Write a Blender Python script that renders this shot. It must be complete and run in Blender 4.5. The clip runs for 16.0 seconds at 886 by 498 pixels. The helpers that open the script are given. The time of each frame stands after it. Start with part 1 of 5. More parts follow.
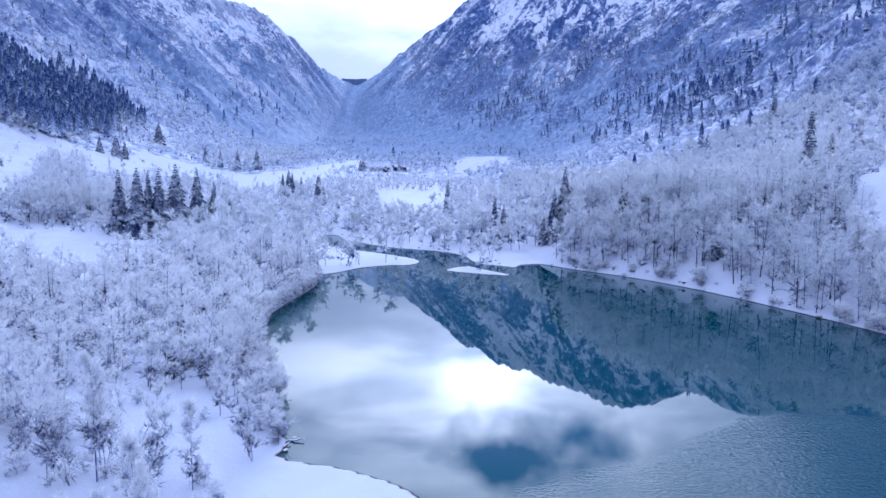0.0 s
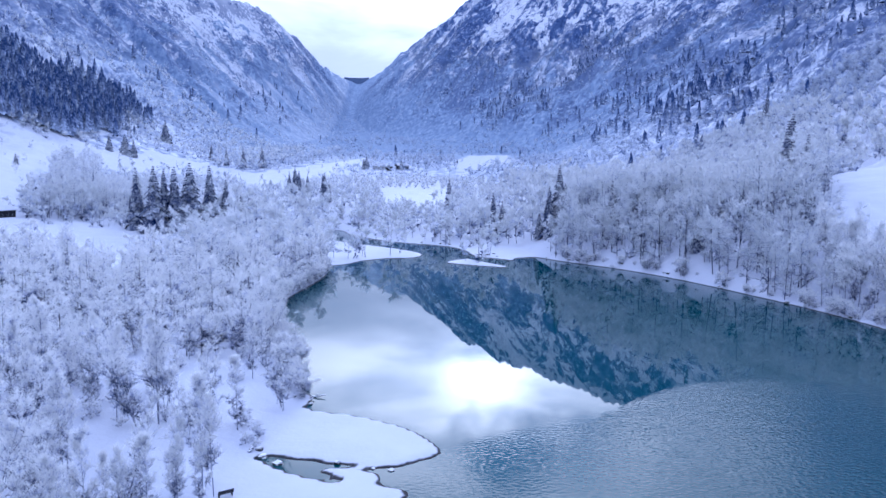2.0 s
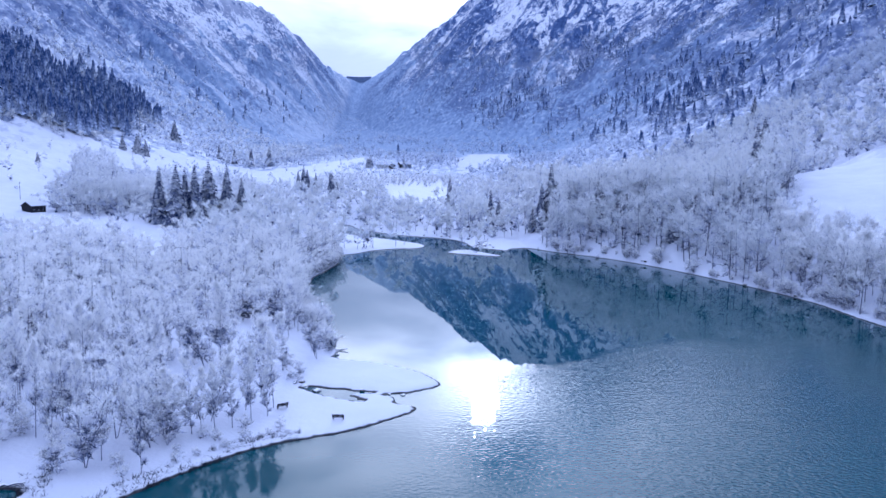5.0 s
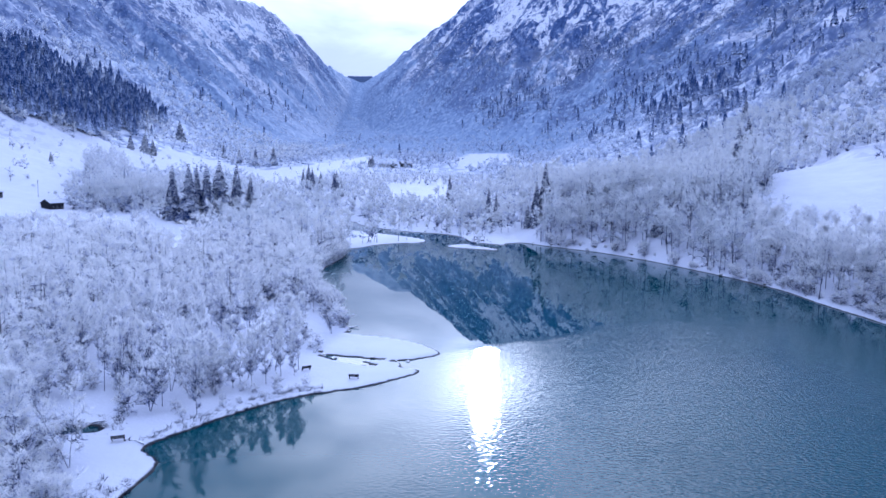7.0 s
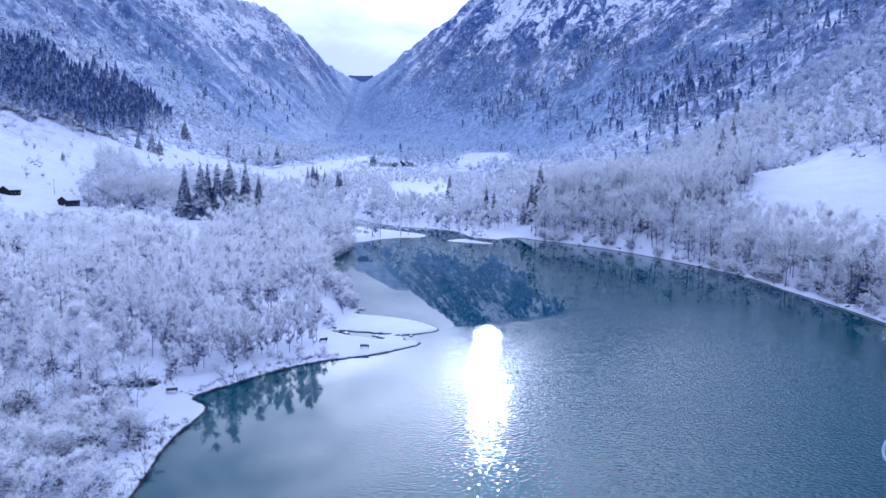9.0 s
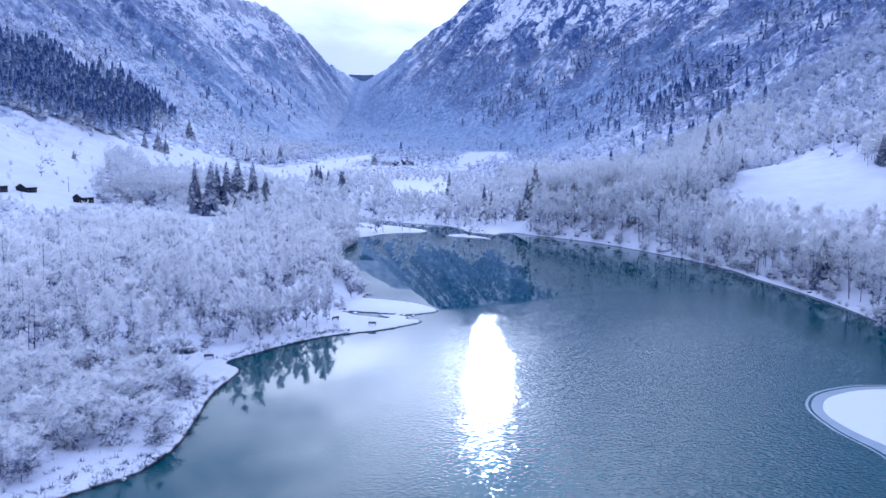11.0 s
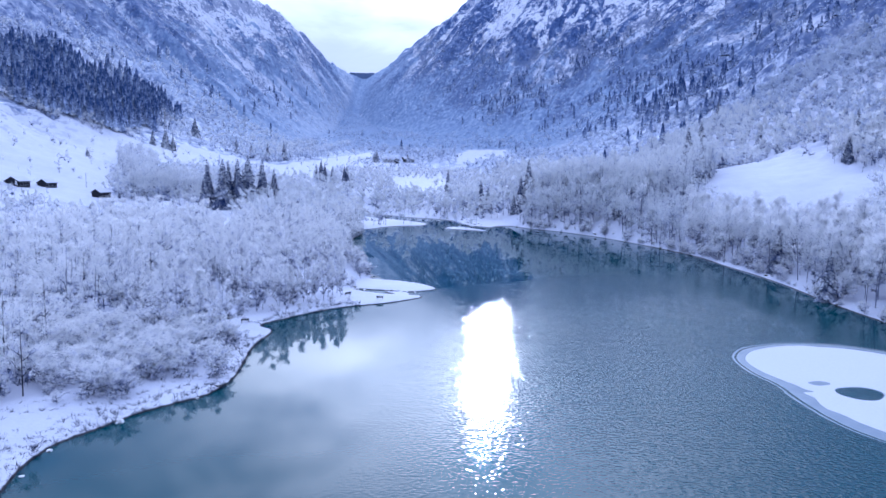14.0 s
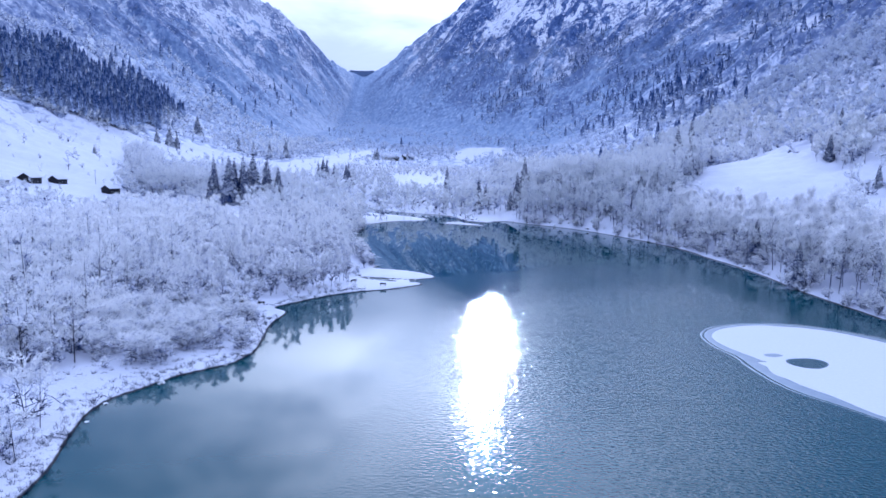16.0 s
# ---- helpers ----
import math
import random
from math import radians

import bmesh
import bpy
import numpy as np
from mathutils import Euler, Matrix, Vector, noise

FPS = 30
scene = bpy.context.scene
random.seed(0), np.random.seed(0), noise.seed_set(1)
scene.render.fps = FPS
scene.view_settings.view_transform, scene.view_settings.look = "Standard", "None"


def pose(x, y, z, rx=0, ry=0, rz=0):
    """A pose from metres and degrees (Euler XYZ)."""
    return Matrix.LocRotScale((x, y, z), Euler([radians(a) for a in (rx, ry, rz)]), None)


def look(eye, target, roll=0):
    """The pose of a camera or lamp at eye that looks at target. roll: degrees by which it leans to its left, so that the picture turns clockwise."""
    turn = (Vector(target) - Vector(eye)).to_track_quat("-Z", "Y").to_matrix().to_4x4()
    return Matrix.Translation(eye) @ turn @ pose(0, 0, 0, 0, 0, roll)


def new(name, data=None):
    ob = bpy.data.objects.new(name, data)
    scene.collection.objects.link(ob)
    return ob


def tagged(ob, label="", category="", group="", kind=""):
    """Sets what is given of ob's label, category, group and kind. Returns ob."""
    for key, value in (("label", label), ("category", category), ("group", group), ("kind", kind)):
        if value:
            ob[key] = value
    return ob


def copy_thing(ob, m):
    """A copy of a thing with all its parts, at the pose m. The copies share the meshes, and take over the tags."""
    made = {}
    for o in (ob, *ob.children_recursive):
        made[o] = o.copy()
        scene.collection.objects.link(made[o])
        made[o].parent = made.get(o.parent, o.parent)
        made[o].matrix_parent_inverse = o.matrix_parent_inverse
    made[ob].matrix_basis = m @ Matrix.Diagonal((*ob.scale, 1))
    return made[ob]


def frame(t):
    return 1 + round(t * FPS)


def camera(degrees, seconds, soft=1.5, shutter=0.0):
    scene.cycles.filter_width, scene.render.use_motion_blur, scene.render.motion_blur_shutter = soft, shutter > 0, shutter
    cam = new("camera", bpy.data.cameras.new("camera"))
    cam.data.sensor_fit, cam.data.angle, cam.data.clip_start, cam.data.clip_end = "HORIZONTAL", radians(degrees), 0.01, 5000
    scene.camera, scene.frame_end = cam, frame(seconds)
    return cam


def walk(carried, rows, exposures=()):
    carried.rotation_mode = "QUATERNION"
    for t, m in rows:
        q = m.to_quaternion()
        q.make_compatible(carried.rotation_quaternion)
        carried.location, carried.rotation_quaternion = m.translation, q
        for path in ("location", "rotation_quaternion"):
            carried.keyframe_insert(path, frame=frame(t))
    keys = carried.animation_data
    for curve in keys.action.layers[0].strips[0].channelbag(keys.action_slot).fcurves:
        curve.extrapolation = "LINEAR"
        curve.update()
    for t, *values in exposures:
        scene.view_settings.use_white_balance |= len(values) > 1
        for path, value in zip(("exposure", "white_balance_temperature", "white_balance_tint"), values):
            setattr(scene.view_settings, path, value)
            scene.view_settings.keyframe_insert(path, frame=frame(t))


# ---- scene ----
cam = camera(63.60, 16.0)
walk(cam, [
    (0.0, look((0.0, 0.0, 40.0), (0.0, 993.84, -70.8), 0.415)),
    (1.0, look((0.153, -9.489, 39.951), (-1.15, 984.24, -71.85), 0.459)),
    (2.0, look((0.306, -19.319, 39.946), (-2.08, 974.31, -72.75), 0.488)),
    (3.0, look((0.466, -29.432, 39.968), (-2.82, 964.1, -73.53), 0.508)),
    (4.0, look((0.639, -39.772, 40.005), (-3.4, 953.68, -74.21), 0.522)),
    (5.0, look((0.829, -50.279, 40.045), (-3.83, 943.09, -74.83), 0.532)),
    (6.0, look((1.039, -60.895, 40.077), (-4.13, 932.4, -75.42), 0.541)),
    (7.0, look((1.27, -71.562, 40.096), (-4.31, 921.66, -75.99), 0.551)),
    (8.0, look((1.522, -82.22, 40.097), (-4.39, 910.93, -76.59), 0.565)),
    (9.0, look((1.793, -92.809, 40.077), (-4.37, 900.27, -77.24), 0.582)),
    (10.0, look((2.079, -103.27, 40.036), (-4.27, 889.72, -77.96), 0.605)),
    (11.0, look((2.376, -113.54, 39.977), (-4.08, 879.36, -78.79), 0.632)),
    (12.0, look((2.678, -123.561, 39.904), (-3.8, 869.23, -79.74), 0.664)),
    (13.0, look((2.975, -133.269, 39.823), (-3.44, 859.4, -80.85), 0.701)),
    (14.0, look((3.259, -142.603, 39.745), (-2.97, 849.92, -82.13), 0.74)),
    (15.0, look((3.519, -151.502, 39.68), (-2.4, 840.85, -83.62), 0.781)),
    (16.0, look((3.742, -159.902, 39.642), (-1.72, 832.24, -85.33), 0.821)),
], [(0.0, -0.01, 4940, 17.6), (16.0, -0.01, 4940, 17.6)])

# ---- sky, sun ----
SUN_AZ, SUN_EL = radians(3.2), radians(16.6)
SUN_WAY = Vector((math.sin(SUN_AZ) * math.cos(SUN_EL), math.cos(SUN_AZ) * math.cos(SUN_EL), math.sin(SUN_EL)))


def link(nt, a, b):
    nt.links.new(a, b)


def node(nt, kind, **values):
    n = nt.nodes.new(kind)
    for key, value in values.items():
        n.inputs[key].default_value = value
    return n


def math_node(nt, op, a, b=None, clamp=False):
    n = nt.nodes.new("ShaderNodeMath")
    n.operation, n.use_clamp = op, clamp
    for i, v in enumerate((a, b)):
        if v is None:
            continue
        if isinstance(v, (int, float)):
            n.inputs[i].default_value = v
        else:
            link(nt, v, n.inputs[i])
    return n.outputs[0]


def ramp(nt, fac, stops):
    n = nt.nodes.new("ShaderNodeValToRGB")
    el = n.color_ramp.elements
    while len(el) < len(stops):
        el.new(0.5)
    for e, (p, c) in zip(el, stops):
        e.position = p
        e.color = (c, c, c, 1) if isinstance(c, (int, float)) else (*c, 1)
    link(nt, fac, n.inputs[0])
    return n.outputs[0]


def mix(nt, fac, a, b, kind="MIX"):
    n = nt.nodes.new("ShaderNodeMix")
    n.data_type, n.blend_type = "RGBA", kind
    for i, v in ((0, fac), (6, a), (7, b)):
        if isinstance(v, (int, float)):
            n.inputs[i].default_value = v
        elif isinstance(v, tuple):
            n.inputs[i].default_value = (*v, 1)
        else:
            link(nt, v, n.inputs[i])
    return n.outputs[2]


def noise_node(nt, vec, scale, detail=4.0, rough=0.55, distortion=0.0):
    n = node(nt, "ShaderNodeTexNoise", Scale=scale, Detail=detail, Roughness=rough, Distortion=distortion)
    link(nt, vec, n.inputs["Vector"])
    return n.outputs["Fac"]


def scaled(nt, vec, size, turn=(0, 0, 0), shift=(0, 0, 0)):
    n = nt.nodes.new("ShaderNodeMapping")
    n.inputs["Scale"].default_value, n.inputs["Rotation"].default_value, n.inputs["Location"].default_value = size, turn, shift
    link(nt, vec, n.inputs["Vector"])
    return n.outputs[0]


def split(nt, vec):
    n = nt.nodes.new("ShaderNodeSeparateXYZ")
    link(nt, vec, n.inputs[0])
    return n.outputs


def make_world():
    w = bpy.data.worlds.new("winter_sky")
    scene.world = w
    w.use_nodes = True
    nt = w.node_tree
    nt.nodes.clear()
    sky = nt.nodes.new("ShaderNodeTexSky")
    sky.sky_type, sky.sun_disc = "NISHITA", False
    sky.sun_elevation, sky.sun_rotation = SUN_EL, SUN_AZ
    sky.altitude, sky.dust_density, sky.ozone_density = 900, 0.0, 5.0
    co = nt.nodes.new("ShaderNodeTexCoord").outputs["Generated"]
    # cloud cover, drawn out along the horizon
    flat = scaled(nt, co, (1.0, 1.0, 2.2), shift=SKY_SHIFT)
    n1 = noise_node(nt, flat, 2.6, 6.0, 0.52, 0.25)
    cover = ramp(nt, n1, [(0.24, 0.5), (0.38, 1.0)])
    # clear gaps: a small one above the sun, a wide one to the east
    stir = nt.nodes.new("ShaderNodeTexNoise")
    stir.inputs["Scale"].default_value, stir.inputs["Detail"].default_value = 6.5, 5.0
    link(nt, co, stir.inputs["Vector"])
    bent = nt.nodes.new("ShaderNodeVectorMath")
    bent.operation = "MULTIPLY_ADD"
    bent.inputs[1].default_value = (0.34, 0.34, 0.34)
    link(nt, stir.outputs["Color"], bent.inputs[0])
    link(nt, scaled(nt, co, (1, 1, 1.7)), bent.inputs[2])
    for az, el, inner, outer, least in GAPS:
        d = nt.nodes.new("ShaderNodeVectorMath")
        d.operation = "DISTANCE"
        link(nt, bent.outputs[0], d.inputs[0])
        a, e = radians(az), radians(el)
        d.inputs[1].default_value = (math.sin(a) * math.cos(e) + 0.17, math.cos(a) * math.cos(e) + 0.17, 1.7 * math.sin(e) + 0.17)
        far = ramp(nt, math_node(nt, "MULTIPLY", math_node(nt, "SUBTRACT", d.outputs["Value"], inner), 1 / (outer - inner), True), [(0.0, least), (1.0, 1.0)])
        cover = math_node(nt, "MULTIPLY", cover, far)
    shade = noise_node(nt, scaled(nt, co, (1, 1, 3.0), shift=(4.1, 2.0, 0.3)), 5.5, 6.0, 0.52, 0.3)
    body = ramp(nt, shade, [(0.3, CLOUD_DARK), (0.62, CLOUD_LIGHT)])
    # the cover is thinner, and so paler, higher up
    body = mix(nt, 1.0, body, ramp(nt, split(nt, co)[2], [(0.14, 0.68), (0.27, 1.18)]), "MULTIPLY")
    # towards the horizon the cover runs together into one pale sheet
    body = mix(nt, ramp(nt, split(nt, co)[2], [(0.20, 0.8), (0.27, 0.0)]), body, (0.59, 0.63, 0.77))
    # cloud lit through by the low sun
    dot = nt.nodes.new("ShaderNodeVectorMath")
    dot.operation = "DOT_PRODUCT"
    dot.inputs[1].default_value = SUN_WAY
    link(nt, co, dot.inputs[0])
    near = math_node(nt, "MAXIMUM", dot.outputs["Value"], 0.0)
    g1 = math_node(nt, "MULTIPLY", math_node(nt, "POWER", near, 800.0), GLOW[0])
    g2 = math_node(nt, "MULTIPLY", math_node(nt, "POWER", near, 20.0), GLOW[1])
    g1 = math_node(nt, "ADD", g1, math_node(nt, "MULTIPLY", math_node(nt, "POWER", near, 180.0), GLOW[2]))
    height = split(nt, co)[2]
    thick = ramp(nt, math_node(nt, "ADD", height, math_node(nt, "MULTIPLY", math_node(nt, "SUBTRACT", shade, 0.5), 0.12)), [(0.15, 0.12), (0.27, 1.0)])
    warm = mix(nt, 1.0, math_node(nt, "MULTIPLY", math_node(nt, "ADD", g1, g2), thick), (1.0, 0.92, 0.80), "MULTIPLY")
    cloud = mix(nt, 1.0, body, mix(nt, 1.0, warm, (1.0, 1.0, 1.0), "ADD"), "MULTIPLY")
    blue = mix(nt, 1.0, sky.outputs[0], (SKY_GAIN, SKY_GAIN, SKY_GAIN), "MULTIPLY")
    both = mix(nt, cover, blue, cloud)
    bg = node(nt, "ShaderNodeBackground", Strength=WORLD_STRENGTH)
    link(nt, both, bg.inputs["Color"])
    out = nt.nodes.new("ShaderNodeOutputWorld")
    link(nt, bg.outputs[0], out.inputs["Surface"])


GAPS = [(7.0, 21.2, 0.05, 0.115, 0.06), (42.0, 22.0, 0.13, 0.36, 0.2), (-30.0, 20.0, 0.04, 0.26, 0.75)]
SKY_SHIFT = (1.3, 0.4, 0.2)
CLOUD_DARK, CLOUD_LIGHT = (0.40, 0.46, 0.60), (1.12, 1.16, 1.26)
GLOW = (4.2, 2.7, 0.1)
SKY_GAIN = 0.14
WORLD_STRENGTH = 1.1
make_world()

sun = new("sun", bpy.data.lights.new("sun", "SUN"))
sun.data.energy, sun.data.angle, sun.data.color = 0.7, radians(1.2), (1.0, 0.95, 0.9)
sun.matrix_world = look(SUN_WAY * 500, (0, 0, 0))

# ---- materials ----


def material(name, rough=0.8, gloss=0.08):
    m = bpy.data.materials.new(name)
    m.use_nodes = True
    nt = m.node_tree
    b = nt.nodes["Principled BSDF"]
    b.inputs["Roughness"].default_value, b.inputs["Specular IOR Level"].default_value = rough, gloss
    return m, nt, b


def place(nt):
    return nt.nodes.new("ShaderNodeNewGeometry").outputs["Position"]


def relief(nt, b, height, distance, strength=1.0):
    n = node(nt, "ShaderNodeBump", Strength=strength, Distance=distance)
    link(nt, height, n.inputs["Height"])
    link(nt, n.outputs[0], b.inputs["Normal"])
    return n


def ground_material():
    """Snow in the open, frosted scrub on the wooded slopes, rock where it is steep, wet earth at the waterline."""
    m, nt, b = material("snowy_ground", 0.75)
    pos = place(nt)
    geo = nt.nodes.new("ShaderNodeNewGeometry")
    z = split(nt, pos)[2]
    up = split(nt, geo.outputs["Normal"])[2]
    drift = noise_node(nt, pos, 0.12, 5.0)
    fine = noise_node(nt, pos, 1.6, 4.0)
    snow = mix(nt, drift, (0.55, 0.57, 0.68), (0.67, 0.685, 0.775))
    # frosted scrub and leafless woods on the lower slopes
    marks = {}
    for key in ("wood", "lift", "spur"):
        a = nt.nodes.new("ShaderNodeAttribute")
        a.attribute_name = key
        marks[key] = a.outputs["Fac"]
    clump = noise_node(nt, scaled(nt, pos, (1, 0.65, 0.42)), 0.075, 6.0, 0.64)
    large = noise_node(nt, scaled(nt, pos, (1, 0.5, 1)), 0.012, 7.0, 0.65)
    # the strong blue in the scrub ramp stands in for aerial haze
    scrub = ramp(nt, clump, [(0.35, (0.03, 0.055, 0.15)), (0.45, (0.10, 0.145, 0.30)), (0.52, (0.24, 0.29, 0.46)), (0.63, (0.66, 0.70, 0.83))])
    pale = ramp(nt, clump, [(0.34, (0.16, 0.20, 0.34)), (0.45, (0.34, 0.38, 0.52)), (0.53, (0.53, 0.57, 0.70)), (0.64, (0.80, 0.82, 0.88))])
    meadow_side = ramp(nt, math_node(nt, "ADD", math_node(nt, "MULTIPLY", split(nt, pos)[0], -0.001), 0.5), [(0.60, 0.0), (0.75, 1.0)])
    high = math_node(nt, "SUBTRACT", marks["lift"], math_node(nt, "MULTIPLY", meadow_side, 0.09))
    scrub = mix(nt, ramp(nt, math_node(nt, "ADD", high, math_node(nt, "MULTIPLY", math_node(nt, "SUBTRACT", large, 0.5), 0.3)), [(0.06, 0.0), (0.24, 1.0)]), pale, scrub)
    # thick woods at the valley's head, their colours flattened and blued for haze
    head = ramp(nt, math_node(nt, "MULTIPLY", math_node(nt, "ADD", split(nt, pos)[1], math_node(nt, "MULTIPLY", large, 600.0)), 0.0004), [(0.56, 0.0), (0.80, 1.0)])
    woods = ramp(nt, clump, [(0.36, (0.14, 0.19, 0.32)), (0.50, (0.225, 0.295, 0.45)), (0.65, (0.35, 0.42, 0.56))])
    scrub = mix(nt, head, scrub, woods)
    mask = math_node(nt, "ADD", marks["wood"], math_node(nt, "MULTIPLY", math_node(nt, "SUBTRACT", large, 0.52), 2.6))
    mask = ramp(nt, mask, [(0.36, 0.0), (0.48, 1.0)])
    base = mix(nt, mask, snow, scrub)
    # snow lies deep in the gullies
    deep = math_node(nt, "ADD", marks["spur"], math_node(nt, "MULTIPLY", math_node(nt, "SUBTRACT", clump, 0.5), 0.16))
    deep = math_node(nt, "MULTIPLY", ramp(nt, deep, [(0.50, 0.8), (0.575, 0.0)]), ramp(nt, marks["lift"], [(0.10, 0.0), (0.22, 1.0)]))
    base = mix(nt, deep, base, snow)
    # dark timber below the tree line
    level = math_node(nt, "ADD", marks["lift"], math_node(nt, "MULTIPLY", math_node(nt, "SUBTRACT", large, 0.5), 0.35))
    belt = ramp(nt, level, [(0.14, 0.0), (0.25, 0.75), (0.36, 0.85), (0.43, 0.0)])
    belt = math_node(nt, "MULTIPLY", belt, ramp(nt, noise_node(nt, scaled(nt, pos, (1, 0.45, 0.6)), 0.026, 8.0, 0.72), [(0.44, 0.0), (0.54, 1.0)]))
    belt = math_node(nt, "MULTIPLY", belt, math_node(nt, "SUBTRACT", 1.0, math_node(nt, "MULTIPLY", meadow_side, 0.7)))
    base = mix(nt, belt, base, mix(nt, clump, (0.016, 0.030, 0.070), (0.14, 0.17, 0.27)))
    # single bare trees and outcrops, thick in some places and thin in others
    stroke = noise_node(nt, scaled(nt, pos, (1, 0.6, 0.34)), 0.115, 4.0, 0.64)
    crowd = noise_node(nt, scaled(nt, pos, (1, 0.5, 0.7)), 0.009, 5.0, 0.6)
    stroke = math_node(nt, "ADD", stroke, math_node(nt, "MULTIPLY", math_node(nt, "SUBTRACT", crowd, 0.5), 0.95))
    stroke = math_node(nt, "SUBTRACT", stroke, math_node(nt, "MULTIPLY", meadow_side, ramp(nt, marks["lift"], [(0.12, 0.07), (0.26, 0.0)])))
    stroke = math_node(nt, "MULTIPLY", ramp(nt, stroke, [(0.50, 0.0), (0.57, 0.8)]), ramp(nt, marks["lift"], [(0.03, 0.0), (0.08, 1.0), (0.45, 1.0), (0.6, 0.4)]))
    base = mix(nt, stroke, base, mix(nt, clump, (0.03, 0.055, 0.15), (0.16, 0.20, 0.34)))
    # rock on the spurs, snow in the gullies between them
    streak = noise_node(nt, scaled(nt, pos, (1.0, 0.6, 0.26)), 0.03, 9.0, 0.70, 0.3)
    bare = math_node(nt, "ADD", math_node(nt, "MULTIPLY", math_node(nt, "SUBTRACT", marks["spur"], 0.59), 2.4), math_node(nt, "MULTIPLY", math_node(nt, "SUBTRACT", streak, 0.5), 3.1))
    bare = math_node(nt, "ADD", bare, math_node(nt, "SUBTRACT", 0.66, up))
    bare = math_node(nt, "SUBTRACT", bare, math_node(nt, "MULTIPLY", meadow_side, ramp(nt, marks["lift"], [(0.28, 0.0), (0.42, 0.20)])))
    cliffs = ramp(nt, math_node(nt, "MULTIPLY", split(nt, pos)[1], 0.0003), [(0.52, 0.0), (0.68, 0.05)])
    bare = math_node(nt, "ADD", bare, math_node(nt, "MULTIPLY", cliffs, math_node(nt, "SUBTRACT", 1.0, meadow_side)))
    upper = math_node(nt, "MULTIPLY", ramp(nt, math_node(nt, "MULTIPLY", split(nt, pos)[1], 0.0003), [(0.70, 0.0), (0.86, 1.0)]), ramp(nt, marks["lift"], [(0.22, 0.0), (0.36, 0.3)]))
    bare = math_node(nt, "SUBTRACT", bare, math_node(nt, "MULTIPLY", upper, meadow_side))
    bare = math_node(nt, "MULTIPLY", ramp(nt, bare, [(0.04, 0.0), (0.13, 1.0)]), ramp(nt, marks["lift"], [(0.14, 0.0), (0.36, 1.0)]))
    # rock is tinted blue as well, haze mixed into its colour
    stone = ramp(nt, noise_node(nt, scaled(nt, pos, (1, 0.45, 0.6)), 0.05, 9.0, 0.78), [(0.38, (0.015, 0.034, 0.11)), (0.52, (0.07, 0.11, 0.25)), (0.68, (0.36, 0.42, 0.57))])
    base = mix(nt, bare, base, stone)
    # wet earth and stones just above the water
    low = math_node(nt, "ADD", z, math_node(nt, "MULTIPLY", math_node(nt, "SUBTRACT", noise_node(nt, pos, 0.5, 4.0), 0.5), 0.28))
    wet = ramp(nt, low, [(0.13, 1.0), (0.24, 0.0)])
    earth = ramp(nt, fine, [(0.3, (0.012, 0.013, 0.018)), (0.7, (0.06, 0.062, 0.075))])
    base = mix(nt, wet, base, earth)
    link(nt, base, b.inputs["Base Color"])
    bumpy = math_node(nt, "ADD", math_node(nt, "MULTIPLY", drift, 1.0), math_node(nt, "MULTIPLY", fine, 0.12))
    relief(nt, b, bumpy, 0.8, 0.6)
    return m


def water_material():
    """Clear mountain lake: still at the far end and along the wooded bank, rippled by a breeze in the middle."""
    m, nt, b = material("lake_water", 0.02, 0.43)
    pos = place(nt)
    x, y, _ = split(nt, pos)
    wob = math_node(nt, "MULTIPLY", math_node(nt, "SUBTRACT", noise_node(nt, pos, 0.03, 4.0), 0.5), 40.0)
    edge = math_node(nt, "MINIMUM", math_node(nt, "ADD", math_node(nt, "MULTIPLY", x, 0.65), 80.0), 117.0)
    edge = math_node(nt, "ADD", math_node(nt, "SUBTRACT", edge, y), math_node(nt, "MULTIPLY", wob, 0.4))
    breeze = ramp(nt, math_node(nt, "MULTIPLY", edge, 0.01), [(0.0, 0.0), (0.05, 0.42), (0.40, 0.5), (0.75, 1.0)])
    lee = ramp(nt, math_node(nt, "ADD", math_node(nt, "MULTIPLY", math_node(nt, "ADD", x, math_node(nt, "MULTIPLY", wob, 0.6)), 0.02), 0.3), [(0.0, 0.06), (0.28, 0.7), (0.55, 1.0), (0.78, 1.7), (1.0, 2.3)])
    bend = math_node(nt, "MULTIPLY", math_node(nt, "MAXIMUM", math_node(nt, "SUBTRACT", y, 160.0), 0.0), 0.5)
    off = math_node(nt, "SUBTRACT", math_node(nt, "ADD", math_node(nt, "SUBTRACT", 115.0, bend), math_node(nt, "MULTIPLY", wob, 0.7)), x)
    calm = ramp(nt, math_node(nt, "MULTIPLY", off, 0.0167), [(0.18, 0.04), (0.45, 1.0)])
    wind = math_node(nt, "MULTIPLY", math_node(nt, "MULTIPLY", breeze, lee), calm)
    tint = mix(nt, noise_node(nt, pos, 0.02, 3.0), (0.002, 0.043, 0.060), (0.004, 0.061, 0.078))
    link(nt, tint, b.inputs["Base Color"])
    b.inputs["IOR"].default_value = 1.37
    link(nt, math_node(nt, "ADD", math_node(nt, "MULTIPLY", wind, 0.004), 0.012), b.inputs["Roughness"])
    waves = math_node(nt, "ADD", noise_node(nt, scaled(nt, pos, (0.8, 1.0, 1)), 1.8, 1.4, 0.5), math_node(nt, "MULTIPLY", noise_node(nt, scaled(nt, pos, (0.5, 1, 1)), 0.22, 2.0), 0.7))
    bump = relief(nt, b, waves, 0.054, 1.0)
    link(nt, math_node(nt, "ADD", math_node(nt, "MULTIPLY", wind, 1.0), 0.007), bump.inputs["Strength"])
    return m


